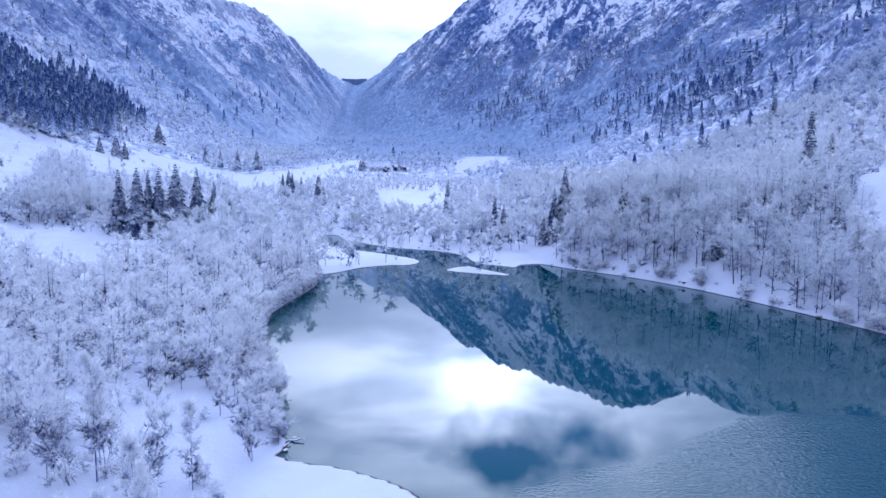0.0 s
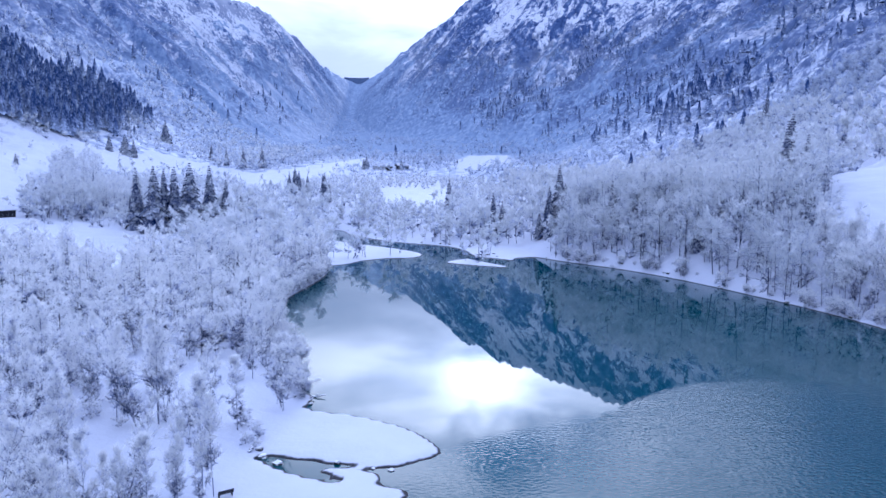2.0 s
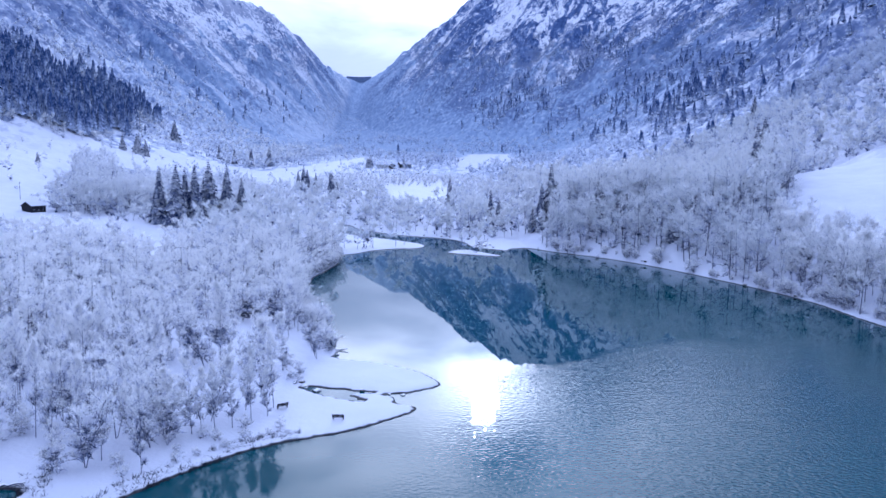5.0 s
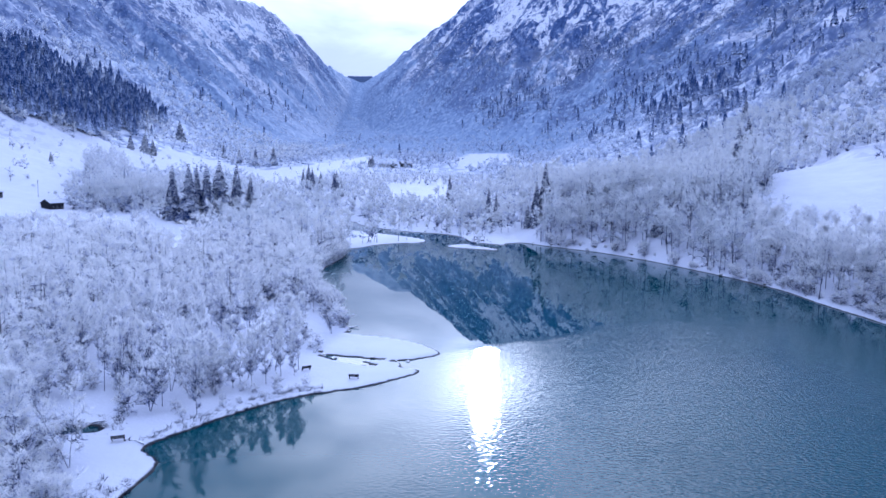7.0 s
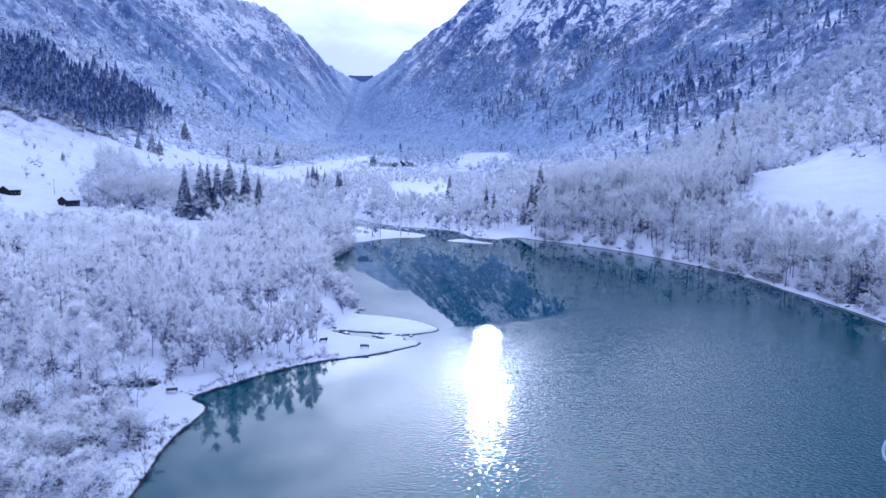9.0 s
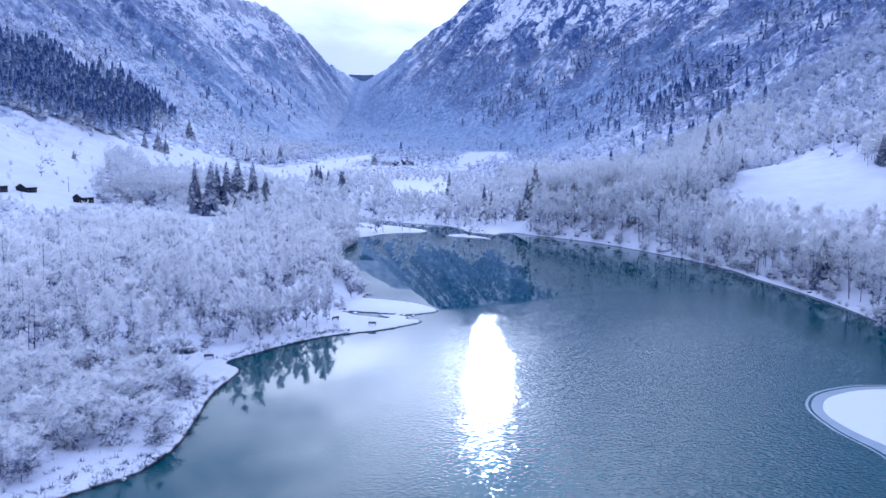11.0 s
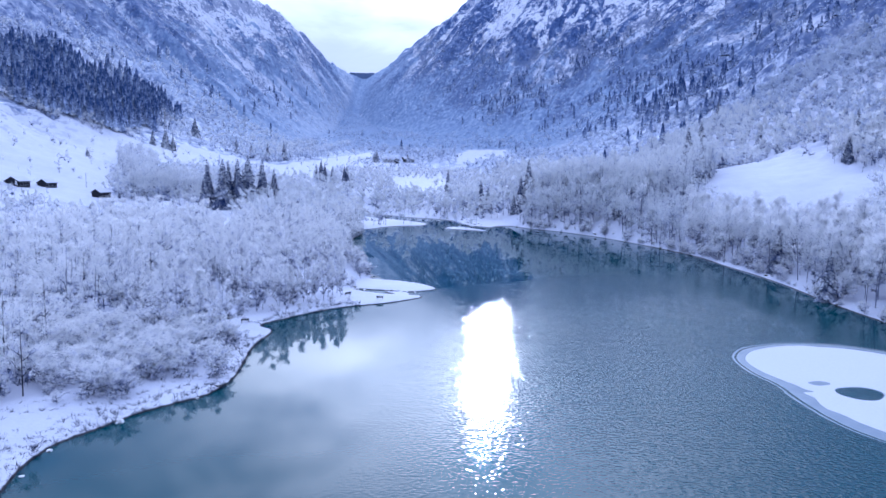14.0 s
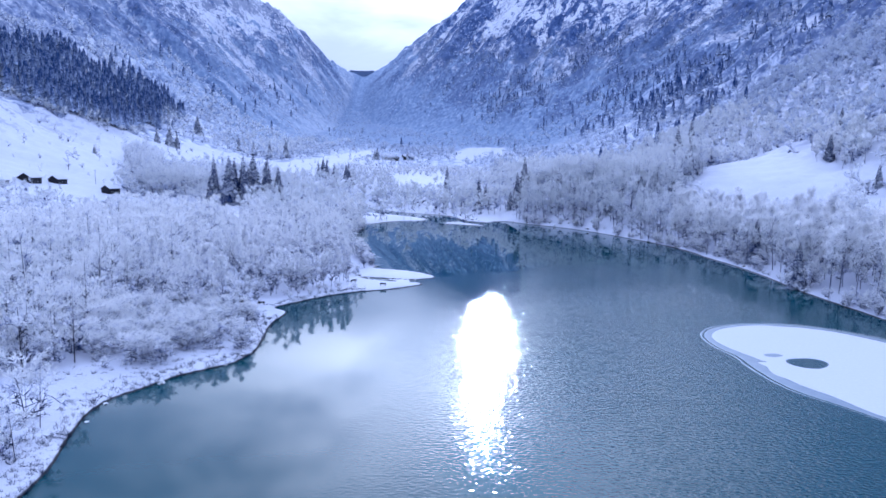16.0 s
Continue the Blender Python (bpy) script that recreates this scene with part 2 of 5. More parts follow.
def frost_shade_material(name, stops, vary=0.36, soft=1.6):
    """Frosted tips on dark twigs, with crown shade painted in; every twig has its own share."""
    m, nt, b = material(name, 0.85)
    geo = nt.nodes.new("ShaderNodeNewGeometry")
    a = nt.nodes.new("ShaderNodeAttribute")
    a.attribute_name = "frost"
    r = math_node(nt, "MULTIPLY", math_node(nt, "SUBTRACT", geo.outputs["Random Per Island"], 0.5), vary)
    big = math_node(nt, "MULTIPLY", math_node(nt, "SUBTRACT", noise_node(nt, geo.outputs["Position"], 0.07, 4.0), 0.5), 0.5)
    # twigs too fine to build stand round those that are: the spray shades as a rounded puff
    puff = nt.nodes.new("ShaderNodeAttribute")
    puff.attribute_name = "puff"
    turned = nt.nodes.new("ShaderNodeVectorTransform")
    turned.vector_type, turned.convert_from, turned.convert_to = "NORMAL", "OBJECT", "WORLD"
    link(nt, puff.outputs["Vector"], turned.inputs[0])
    # frost on top of each spray; the darker underside also stands in for shade
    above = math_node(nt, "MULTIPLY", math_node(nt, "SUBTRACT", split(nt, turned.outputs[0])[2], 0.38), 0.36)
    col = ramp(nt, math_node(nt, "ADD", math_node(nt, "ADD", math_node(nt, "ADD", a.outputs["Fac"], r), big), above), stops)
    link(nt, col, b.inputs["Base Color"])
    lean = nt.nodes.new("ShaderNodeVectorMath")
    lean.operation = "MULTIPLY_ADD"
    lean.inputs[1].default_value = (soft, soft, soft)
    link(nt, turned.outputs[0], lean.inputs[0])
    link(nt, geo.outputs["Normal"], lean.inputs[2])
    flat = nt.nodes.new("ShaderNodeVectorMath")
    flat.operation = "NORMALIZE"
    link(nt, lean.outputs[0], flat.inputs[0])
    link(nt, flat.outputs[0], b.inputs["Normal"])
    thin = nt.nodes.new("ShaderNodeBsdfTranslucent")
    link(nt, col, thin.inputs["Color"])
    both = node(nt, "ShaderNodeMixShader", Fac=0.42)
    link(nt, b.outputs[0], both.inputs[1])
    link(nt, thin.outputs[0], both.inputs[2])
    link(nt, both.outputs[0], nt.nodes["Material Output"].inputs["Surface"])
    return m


def snowed_material(name, below, below2, snow=(0.82, 0.83, 0.88), start=0.1, full=0.6, scale=2.0, gloss=0.08):
    """A dark surface with snow lying on whatever faces up."""
    m, nt, b = material(name, 0.85, gloss)
    geo = nt.nodes.new("ShaderNodeNewGeometry")
    up = split(nt, geo.outputs["Normal"])[2]
    n = noise_node(nt, geo.outputs["Position"], scale, 4.0, 0.6)
    up = math_node(nt, "ADD", up, math_node(nt, "MULTIPLY", math_node(nt, "SUBTRACT", n, 0.5), 0.9))
    body = mix(nt, noise_node(nt, geo.outputs["Position"], scale * 4, 3.0), below, below2)
    col = mix(nt, ramp(nt, up, [(start, 0.0), (full, 1.0)]), body, snow)
    link(nt, col, b.inputs["Base Color"])
    relief(nt, b, n, 0.05, 0.5)
    return m


def plain_material(name, a, c, scale=6.0, rough=0.8, stretch=(1, 1, 1)):
    m, nt, b = material(name, rough, 0.5 if rough < 0.6 else 0.1)
    tc = nt.nodes.new("ShaderNodeTexCoord").outputs["Object"]
    n = noise_node(nt, scaled(nt, tc, stretch), scale, 5.0, 0.6)
    link(nt, mix(nt, n, a, c), b.inputs["Base Color"])
    relief(nt, b, n, 0.01, 0.5)
    return m


GROUND = ground_material()
WATER = water_material()
# low stops colour bare twigs and the blue shade inside and under crowns
FROST_MID = frost_shade_material("soft_frost_and_shade_twigs", [(0.06, (0.07, 0.10, 0.23)), (0.22, (0.36, 0.42, 0.64)), (0.38, (0.70, 0.75, 0.92)), (0.60, (0.92, 0.94, 0.99))], 0.08, 1.7)
# bluer, duller frost for the slopes, partly to stand in for haze
FROST_FAR = frost_shade_material("far_hazed_frost_twigs", [(0.00, (0.13, 0.18, 0.35)), (0.22, (0.27, 0.34, 0.56)), (0.46, (0.50, 0.57, 0.79)), (0.74, (0.78, 0.83, 0.95))], 0.12, 1.8)
FROST = frost_shade_material("hoar_frost_and_shade_twigs", [(0.09, (0.03, 0.045, 0.11)), (0.30, (0.22, 0.265, 0.45)), (0.44, (0.67, 0.70, 0.86)), (0.62, (0.95, 0.955, 0.985))], 0.14, 1.05)
BARK = snowed_material("frosted_bark", (0.05, 0.062, 0.115), (0.19, 0.215, 0.33), (0.82, 0.83, 0.89), -0.05, 0.6, 3.0)
SPRUCE = snowed_material("snowy_spruce_needles", (0.004, 0.014, 0.065), (0.015, 0.036, 0.125), (0.80, 0.83, 0.90), 0.55, 0.95, 1.4, 0.0)
# needles bluer than SPRUCE's; the blue in the snow stands in for shade
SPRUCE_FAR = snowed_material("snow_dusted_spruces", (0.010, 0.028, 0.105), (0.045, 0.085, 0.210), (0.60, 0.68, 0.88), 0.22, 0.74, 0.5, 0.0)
SNOW = plain_material("fresh_snow", (0.55, 0.57, 0.67), (0.65, 0.665, 0.75), 1.5)
WOOD = plain_material("weathered_wood", (0.011, 0.012, 0.017), (0.032, 0.033, 0.042), 8.0, 0.8, (6, 1, 1))
STONE = snowed_material("snow_capped_stone", (0.03, 0.03, 0.035), (0.12, 0.12, 0.13), (0.82, 0.83, 0.88), 0.5, 0.9, 1.5)
METAL = plain_material("grey_steel", (0.16, 0.17, 0.19), (0.26, 0.27, 0.3), 10.0, 0.5)
PLASTER = plain_material("pale_plaster", (0.36, 0.37, 0.40), (0.48, 0.49, 0.53), 3.0)
GLASS = plain_material("dark_window_glass", (0.02, 0.025, 0.03), (0.04, 0.045, 0.05), 2.0, 0.08)

# ---- mesh helpers ----


def tri_mesh(name, verts, tris, mat, smooth=False, frost=None, puff=None):
    me = bpy.data.meshes.new(name)
    verts, tris = np.asarray(verts, np.float32), np.asarray(tris, np.int32)
    me.vertices.add(len(verts))
    me.vertices.foreach_set("co", verts.ravel())
    me.loops.add(tris.size)
    me.loops.foreach_set("vertex_index", tris.ravel())
    me.polygons.add(len(tris))
    me.polygons.foreach_set("loop_start", np.arange(0, tris.size, tris.shape[1], dtype=np.int32))
    me.polygons.foreach_set("use_smooth", np.full(len(tris), smooth))
    me.update(calc_edges=True)
    if frost is not None:
        me.attributes.new("frost", "FLOAT", "POINT").data.foreach_set("value", np.asarray(frost, np.float32))
    if puff is not None:
        me.attributes.new("puff", "FLOAT_VECTOR", "POINT").data.foreach_set("vector", np.asarray(puff, np.float32).ravel())
    me.materials.append(mat)
    return me


def part(name, data, parent, label=""):
    """data: a mesh, as ONE part under a thing."""
    ob = new(name, data)
    ob.parent = parent
    return tagged(ob, label)


def bm_mesh(name, bm, mat):
    me = bpy.data.meshes.new(name)
    bm.to_mesh(me)
    bm.free()
    me.materials.append(mat)
    return me


def box(bm, size, at=(0, 0, 0), turn=(0, 0, 0), bevel=0.0):
    m = pose(*at, *turn) @ Matrix.Diagonal((*size, 1))
    made = bmesh.ops.create_cube(bm, size=1.0, matrix=m)
    if bevel:
        edges = list({e for v in made["verts"] for e in v.link_edges})
        bmesh.ops.bevel(bm, geom=edges, offset=bevel, segments=1, affect="EDGES")


def tube(points, radii, sides):
    """Vertices and triangles of a tapered tube along points."""
    p = np.asarray(points, float)
    d = np.gradient(p, axis=0)
    d /= np.linalg.norm(d, axis=1, keepdims=True) + 1e-9
    ref = np.where(np.abs(d[:, 2:3]) > 0.9, np.array([[1.0, 0, 0]]), np.array([[0, 0, 1.0]]))
    a = np.cross(d, ref)
    a /= np.linalg.norm(a, axis=1, keepdims=True) + 1e-9
    c = np.cross(d, a)
    t = np.arange(sides) * 2 * np.pi / sides
    ring = a[:, None] * np.cos(t)[None, :, None] + c[:, None] * np.sin(t)[None, :, None]
    v = (p[:, None] + ring * np.asarray(radii, float)[:, None, None]).reshape(-1, 3)
    f = []
    for i in range(len(p) - 1):
        for k in range(sides):
            q, w = i * sides + k, i * sides + (k + 1) % sides
            f += [(q, w, w + sides), (q, w + sides, q + sides)]
    return v, np.array(f)


def joined(pieces):
    """Pieces of (vertices, triangles, ...) as one; a further column (frost) is joined too."""
    start = np.cumsum([0] + [len(p[0]) for p in pieces])
    faces = [np.asarray(p[1]) + n for p, n in zip(pieces, start)]
    rest = [np.concatenate([p[k] for p in pieces]) for k in range(2, len(pieces[0]))]
    return (np.concatenate([p[0] for p in pieces]), np.concatenate(faces), *rest)


# ---- lie of the land ----


def hashed(i, j, seed):
    h = (i * 374761393 + j * 668265263 + seed * 1442695041) & 0xFFFFFFFF
    h = ((h ^ (h >> 13)) * 1274126177) & 0xFFFFFFFF
    return ((h ^ (h >> 16)) & 0xFFFF) / 65535.0


def vnoise(x, y, seed=0):
    xi, yi = np.floor(x).astype(np.int64), np.floor(y).astype(np.int64)
    u, v = x - xi, y - yi
    u, v = u * u * (3 - 2 * u), v * v * (3 - 2 * v)
    a = hashed(xi, yi, seed) * (1 - u) + hashed(xi + 1, yi, seed) * u
    b = hashed(xi, yi + 1, seed) * (1 - u) + hashed(xi + 1, yi + 1, seed) * u
    return a * (1 - v) + b * v


def fbm(x, y, octaves=4, seed=0, gain=0.5):
    total, amp, norm = 0.0, 1.0, 0.0
    for o in range(octaves):
        total = total + amp * vnoise(x * 2**o, y * 2**o, seed + o)
        norm += amp
        amp *= gain
    return total / norm


def ridged(x, y, octaves=4, seed=0, gain=0.5):
    total, amp, norm = 0.0, 1.0, 0.0
    for o in range(octaves):
        total = total + amp * (1 - np.abs(2 * vnoise(x * 2**o, y * 2**o, seed + o) - 1))
        norm += amp
        amp *= gain
    return total / norm


def rounded(points, times=1):
    p = np.array(points, float)
    for _ in range(times):
        q = np.roll(p, -1, axis=0)
        p = np.stack([0.8 * p + 0.2 * q, 0.2 * p + 0.8 * q], 1).reshape(-1, 2)
    return p


def outline_distance(x, y, poly):
    """Signed distance to a closed outline, positive inside."""
    best, inside = np.full(x.shape, 1e12), np.zeros(x.shape, bool)
    for (ax, ay), (bx, by) in zip(poly, np.roll(poly, -1, axis=0)):
        ex, ey = bx - ax, by - ay
        t = np.clip(((x - ax) * ex + (y - ay) * ey) / (ex * ex + ey * ey + 1e-9), 0, 1)
        best = np.minimum(best, (x - ax - t * ex) ** 2 + (y - ay - t * ey) ** 2)
        cross = (ay > y) != (by > y)
        inside ^= cross & (x < (bx - ax) * (y - ay) / (by - ay + 1e-12) + ax)
    return np.where(inside, 1, -1) * np.sqrt(best)


BANK_WOODED = [(-60, -200), (-47, -110), (-45, -82), (-46, -74), (-49, -64), (-51, -55), (-51, -48), (-48, -43), (-45, -36), (-41, -31), (-37, -27),
               (-35, -18), (-36, -8), (-38, 6), (-36.5, 20), (-42, 25), (-38, 31), (-33, 39), (-25, 48), (-13, 54), (-2.5, 64.5), (-8, 67.5), (-14, 67.5),
               (-21, 71), (-27, 76.5), (-17, 74), (-7, 71.5), (0.5, 77), (-1, 81), (-5, 87), (-13, 92), (-23, 95), (-22, 101), (-25, 105), (-27, 116),
               (-32, 131), (-39, 149), (-44, 165), (-46, 185), (-47, 198), (-45, 217), (-43, 239)]
INFLOW = [(-47, 268), (-41, 271), (-34, 286), (-24, 294), (-14, 295), (-9, 306), (-12, 316), (-24, 331), (-40, 347), (-58, 364), (-68, 390), (-73, 430),
          (-64, 430), (-57, 404), (-43, 382), (-26, 361), (-8, 351), (4, 341), (11, 323), (12, 312), (16, 300), (24, 295), (30, 289), (32, 299), (42, 303)]
BANK_STEEP = [(52, 287), (65, 274), (78, 256), (90, 232), (100, 205), (108, 180), (113, 160), (113, 140), (116, 117), (117, 93), (115, 67), (115, 53),
              (116, 37), (117, 19), (120, -20), (122, -80), (110, -200), (40, -330), (-30, -330)]
LAKE = rounded(BANK_WOODED + INFLOW + BANK_STEEP)
ISLAND = rounded([(0, 281), (6, 291), (11, 294), (16, 286), (28, 267), (17, 270), (8, 275)])
CREEK_ICE = rounded([(-17, 72.2), (-8.5, 71.3), (-7.5, 67.5), (-11, 66.5)])
POND = rounded([(-58, 33), (-52, 33.5), (-50, 31), (-56, 30)])

ALONG = np.array([-5000, -500, 100, 330, 420, 500, 680, 1000, 1465, 2000, 2600, 3100, 3500, 4000, 4500, 5200], float)
FLOOR = np.array([2, 1.5, 1.0, 1.0, 5, 14, 22, 40, 62, 95, 140, 190, 270, 420, 560, 640], float)


def curve(y, stops):
    return np.interp(y, [a for a, _ in stops], [b for _, b in stops])


def lie(x, y):
    """Height of the ground and how far up the valley's sides a place lies."""
    rough = (fbm(x / 7, y / 7, 3, 5) - 0.5) * 2.0
    sd = -outline_distance(x, y, LAKE)
    sd = np.maximum(sd, outline_distance(x, y, ISLAND))
    sd = np.maximum(sd, outline_distance(x, y, CREEK_ICE))
    sd = np.minimum(sd, -outline_distance(x, y, POND))
    sd = sd + rough * np.clip(np.abs(sd) * 0.3, 0.1, 0.6)
    shore = np.where(sd > 0, 0.45 * (1 - np.exp(-sd / 0.5)) + np.clip(sd - 2, 0, 60) * 0.018, np.maximum(sd * 0.35, -4) - 0.02)
    floor = np.interp(y, ALONG, FLOOR) - 1.0
    inland = np.clip(sd / 30, 0, 1)
    z = shore + floor * inland + (fbm(x / 18, y / 18, 3, 9) - 0.5) * 1.6 * np.clip(sd / 15, 0, 1)
    # the side with the meadows
    foot = curve(y, [(-500, -170), (300, -185), (400, -190), (600, -225), (1050, -330), (1600, -392), (2000, -440), (3000, -468), (3500, -486), (4500, -556)])
    crest = curve(y, [(-2500, -1100), (-500, -1000), (500, -920), (1500, -1250), (2200, -1270), (3000, -980), (3500, -827), (4000, -698), (4500, -570), (5200, -560)])
    top = curve(y, [(-2500, 300), (-500, 480), (500, 620), (1500, 800), (2200, 816), (3000, 745), (3300, 765), (3500, 734), (4000, 592), (4500, 562), (5200, 520)])
    power = curve(y, [(0, 2.0), (600, 2.15), (1050, 1.6), (1600, 1.25), (2800, 1.15), (3300, 1.0)])
    u = foot - x
    v = u / (foot - crest)
    rise = (top - np.interp(y, ALONG, FLOOR)) * np.where(v < 1, np.clip(v, 0, 1) ** power, np.maximum(1 - (v - 1) * 0.7, -0.2))
    # the steep side
    foot2 = curve(y, [(-500, 130), (0, 116), (180, 108), (300, 95), (420, 120), (700, 150), (1000, 200), (1700, 200), (2129, 170), (2600, -80), (3100, -330), (3500, -448), (4500, -528)])
    crest2 = curve(y, [(-2500, 900), (-500, 820), (500, 900), (1500, 1100), (2200, 1000), (2600, 900), (3000, 776), (3500, 331), (3700, 235), (3900, 95), (4200, -154), (4500, -299), (5200, -400)])
    top2 = curve(y, [(-2500, 300), (-500, 520), (500, 640), (1500, 730), (2200, 740), (2600, 775), (3000, 990), (3500, 945), (3900, 918), (4200, 730), (4500, 655), (5200, 600)])
    power2 = curve(y, [(-500, 1.5), (300, 1.5), (1089, 1.6), (1600, 1.4), (2800, 1.2), (3300, 1.0)])
    u2 = x - foot2
    v2 = u2 / (crest2 - foot2)
    rise2 = (top2 - np.interp(y, ALONG, FLOOR)) * np.where(v2 < 1, np.clip(v2, 0, 1) ** power2, np.maximum(1 - (v2 - 1) * 0.7, -0.2))
    # the wooded bank climbs at once to the sloping meadow behind it
    bank = 19 * np.clip(sd / 28, 0, 1) ** 0.8 * np.clip((228 - x) / 75, 0, 1) * np.clip((x - 40) / 30, 0, 1)
    z = z + bank * np.clip((y - 190) / 60, 0, 1) * np.clip((560 - y) / 140, 0, 1)
    side = np.maximum(np.clip(v, 0, 1.3), np.clip(v2, 0, 1.3))
    lift = np.maximum(rise, 0) + np.maximum(rise2, 0)
    # gullies and spurs that run down the sides
    amp = np.clip(lift / 250, 0, 1) * (1 - 0.55 * np.clip((side - 0.6) / 0.4, 0, 1))
    bend = (fbm(x / 300, y / 300, 2, 40) - 0.5) * 160
    # where the steep side closes the valley its face turns towards the lake, and its gullies with it
    swing = np.clip((y - 2300) / 700, 0, 1) * (x > -330 - (y - 3000) * 0.12)
    across, down = y + bend, x
    across2, down2 = (y - x) * 0.70 + bend * 0.6, (x + y) * 0.70
    g1 = ridged((across + np.abs(x) * 0.25) / 240, (down - y * 0.1) / 800, 4, 21) * (1 - swing) + ridged(across2 / 210, down2 / 900, 4, 22) * swing
    g2 = ridged(across / 60, down / 170, 4, 31, 0.6) * (1 - swing) + ridged(across2 / 55, down2 / 240, 4, 32, 0.6) * swing
    gully = (g1 - 0.55) * 120 * amp
    small = ((g2 - 0.55) * 20 + (fbm(x / 85, y / 100, 4, 61, 0.6) - 0.5) * 55) * np.clip(lift / 120, 0, 1)
    tiny = (fbm(y / 26, x / 19, 4, 35, 0.6) - 0.5) * 6 * np.clip(lift / 80, 0, 1)
    return z + lift + gully + small + tiny, sd, 0.5 * g1 + 0.5 * g2, lift


def inside(x, y, poly):
    return outline_distance(x, y, np.array(poly, float))


MEADOWS = [
    [(-109, 213), (-113, 255), (-126, 315), (-145, 355), (-188, 386), (-222, 390), (-277, 392), (-320, 350), (-203, 300), (-132, 238)],
    [(-286, 365), (-270, 402), (-282, 450), (-345, 605), (-352, 708), (-312, 775), (-255, 790), (-176, 622), (-141, 621), (-173, 750), (-230, 848), (-338, 1007),
     (-402, 1015), (-406, 830), (-451, 818), (-471, 730), (-476, 675), (-560, 560), (-640, 480), (-450, 330)],
    [(-160, 660), (-127, 756), (-99, 867), (-108, 912), (-149, 1349), (-197, 990), (-230, 848)],
    [(-46, 480), (-30, 455), (-2, 445), (6, 500), (-2, 640), (-52, 635)],
    [(8, 1128), (47, 1511), (142, 1592), (126, 1158), (52, 1032), (21, 831)],
    [(131, 240), (148, 256), (168, 299), (187, 323), (214, 352), (232, 372), (246, 358), (249, 332), (236, 300), (213, 252), (208, 232), (219, 223),
     (216, 208), (208, 192), (193, 173), (200, 158), (196, 135), (176, 112), (150, 125), (143, 150), (140, 185), (133, 215)],
]
GLADES = [(-60, 121, 7), (-50, 113, 10), (-41, 103, 9), (-33, 93, 6), (-30, 100, 7), (-45, 76, 8), (-53, 80, 5), (-39, 69, 8), (-20, 60, 16), (-36, 62, 7), (-48, 30, 9), (-42, 14, 5), (-41, -5, 4), (-95, 12, 9), (-117, 245, 15), (-66, 28, 6), (-43, 22, 6),
          (-60, -45, 14), (-46, -25, 6), (-75, -70, 20), (-10, 85, 16), (-62, 112, 6), (-82, -52, 10), (-80, 905, 34), (33, 318, 20), (22, 330, 12), (-45, 330, 30), (0, 320, 14), (-25, 345, 22), (-262, 390, 18), (-250, 370, 14)]


def wooded(x, y, sd, lift):
    """1 where trees and scrub grow, 0 on meadows, glades and the shore."""
    w = np.clip((sd - np.where(((y > 104) & (y < 262) & (x < 0)) | (x > 48), 0.3, 1.6)) / 2, 0, 1)
    for m in MEADOWS:
        d = inside(x, y, m) + (fbm(x / 25, y / 25, 3, 77) - 0.5) * np.clip(y / 25, 6, 36)
        w = w * np.clip(0.5 - d / 6, 0, 1)
    for gx, gy, gr in GLADES:
        d = np.hypot(x - gx, y - gy) + (fbm(x / 6, y / 6, 2, 71) - 0.5) * 6
        w = w * np.clip((d - gr) / 3 + 0.5, 0, 1)
    return w


def make_ground():
    near = np.concatenate([np.arange(25, 90, 4.0), np.arange(90, 480, 1.5), np.arange(480, 650, 2.5)])
    r = np.concatenate([near, 650 * np.exp(np.arange(1, 235) * 0.009), [5600]])
    az = np.radians(np.concatenate([np.arange(-180, -44, 4.0), np.arange(-44, 44.01, 0.165), np.arange(48, 180, 4.0)]))
    rr, aa = np.meshgrid(r, az, indexing="ij")
    x, y = rr * np.sin(aa), rr * np.cos(aa) - 200
    z, sd, spur, lift = lie(x.ravel(), y.ravel())
    n, k = rr.shape
    i, j = np.meshgrid(np.arange(n - 1), np.arange(k), indexing="ij")
    a, b = (i * k + j).ravel(), (i * k + (j + 1) % k).ravel()
    me = tri_mesh("ground", np.stack([x.ravel(), y.ravel(), z], 1), np.stack([a, b, b + k, a + k], 1), GROUND, True)
    # trees stand on clean snow nearby; far scrub is part of the ground's look
    far = np.clip((np.hypot(x.ravel(), y.ravel()) - 600) / 300, 0, 1)
    wood = wooded(x.ravel(), y.ravel(), sd, lift) * np.clip(1.25 - lift / 420, 0.12, 1) * far
    for key, value in (("wood", wood), ("lift", lift / 1000), ("spur", spur)):
        me.attributes.new(key, "FLOAT", "POINT").data.foreach_set("value", value.astype(np.float32))
    return tagged(new("ground", me), "snow-covered valley floor rising into steep rocky mountainsides", "ground", kind="structure")


make_ground()
xs, ys = np.meshgrid(np.linspace(-80, 150, 24), np.linspace(-345, 440, 80), indexing="ij")
i, j = np.meshgrid(np.arange(23), np.arange(79), indexing="ij")
q = (i * 80 + j).ravel()
lake = tri_mesh("water", np.stack([xs.ravel(), ys.ravel(), 0 * xs.ravel()], 1), np.stack([q, q + 80, q + 81, q + 1], 1), WATER)
tagged(new("water", lake), "still teal mountain lake, rippled by a breeze in its middle", "lake", kind="structure")


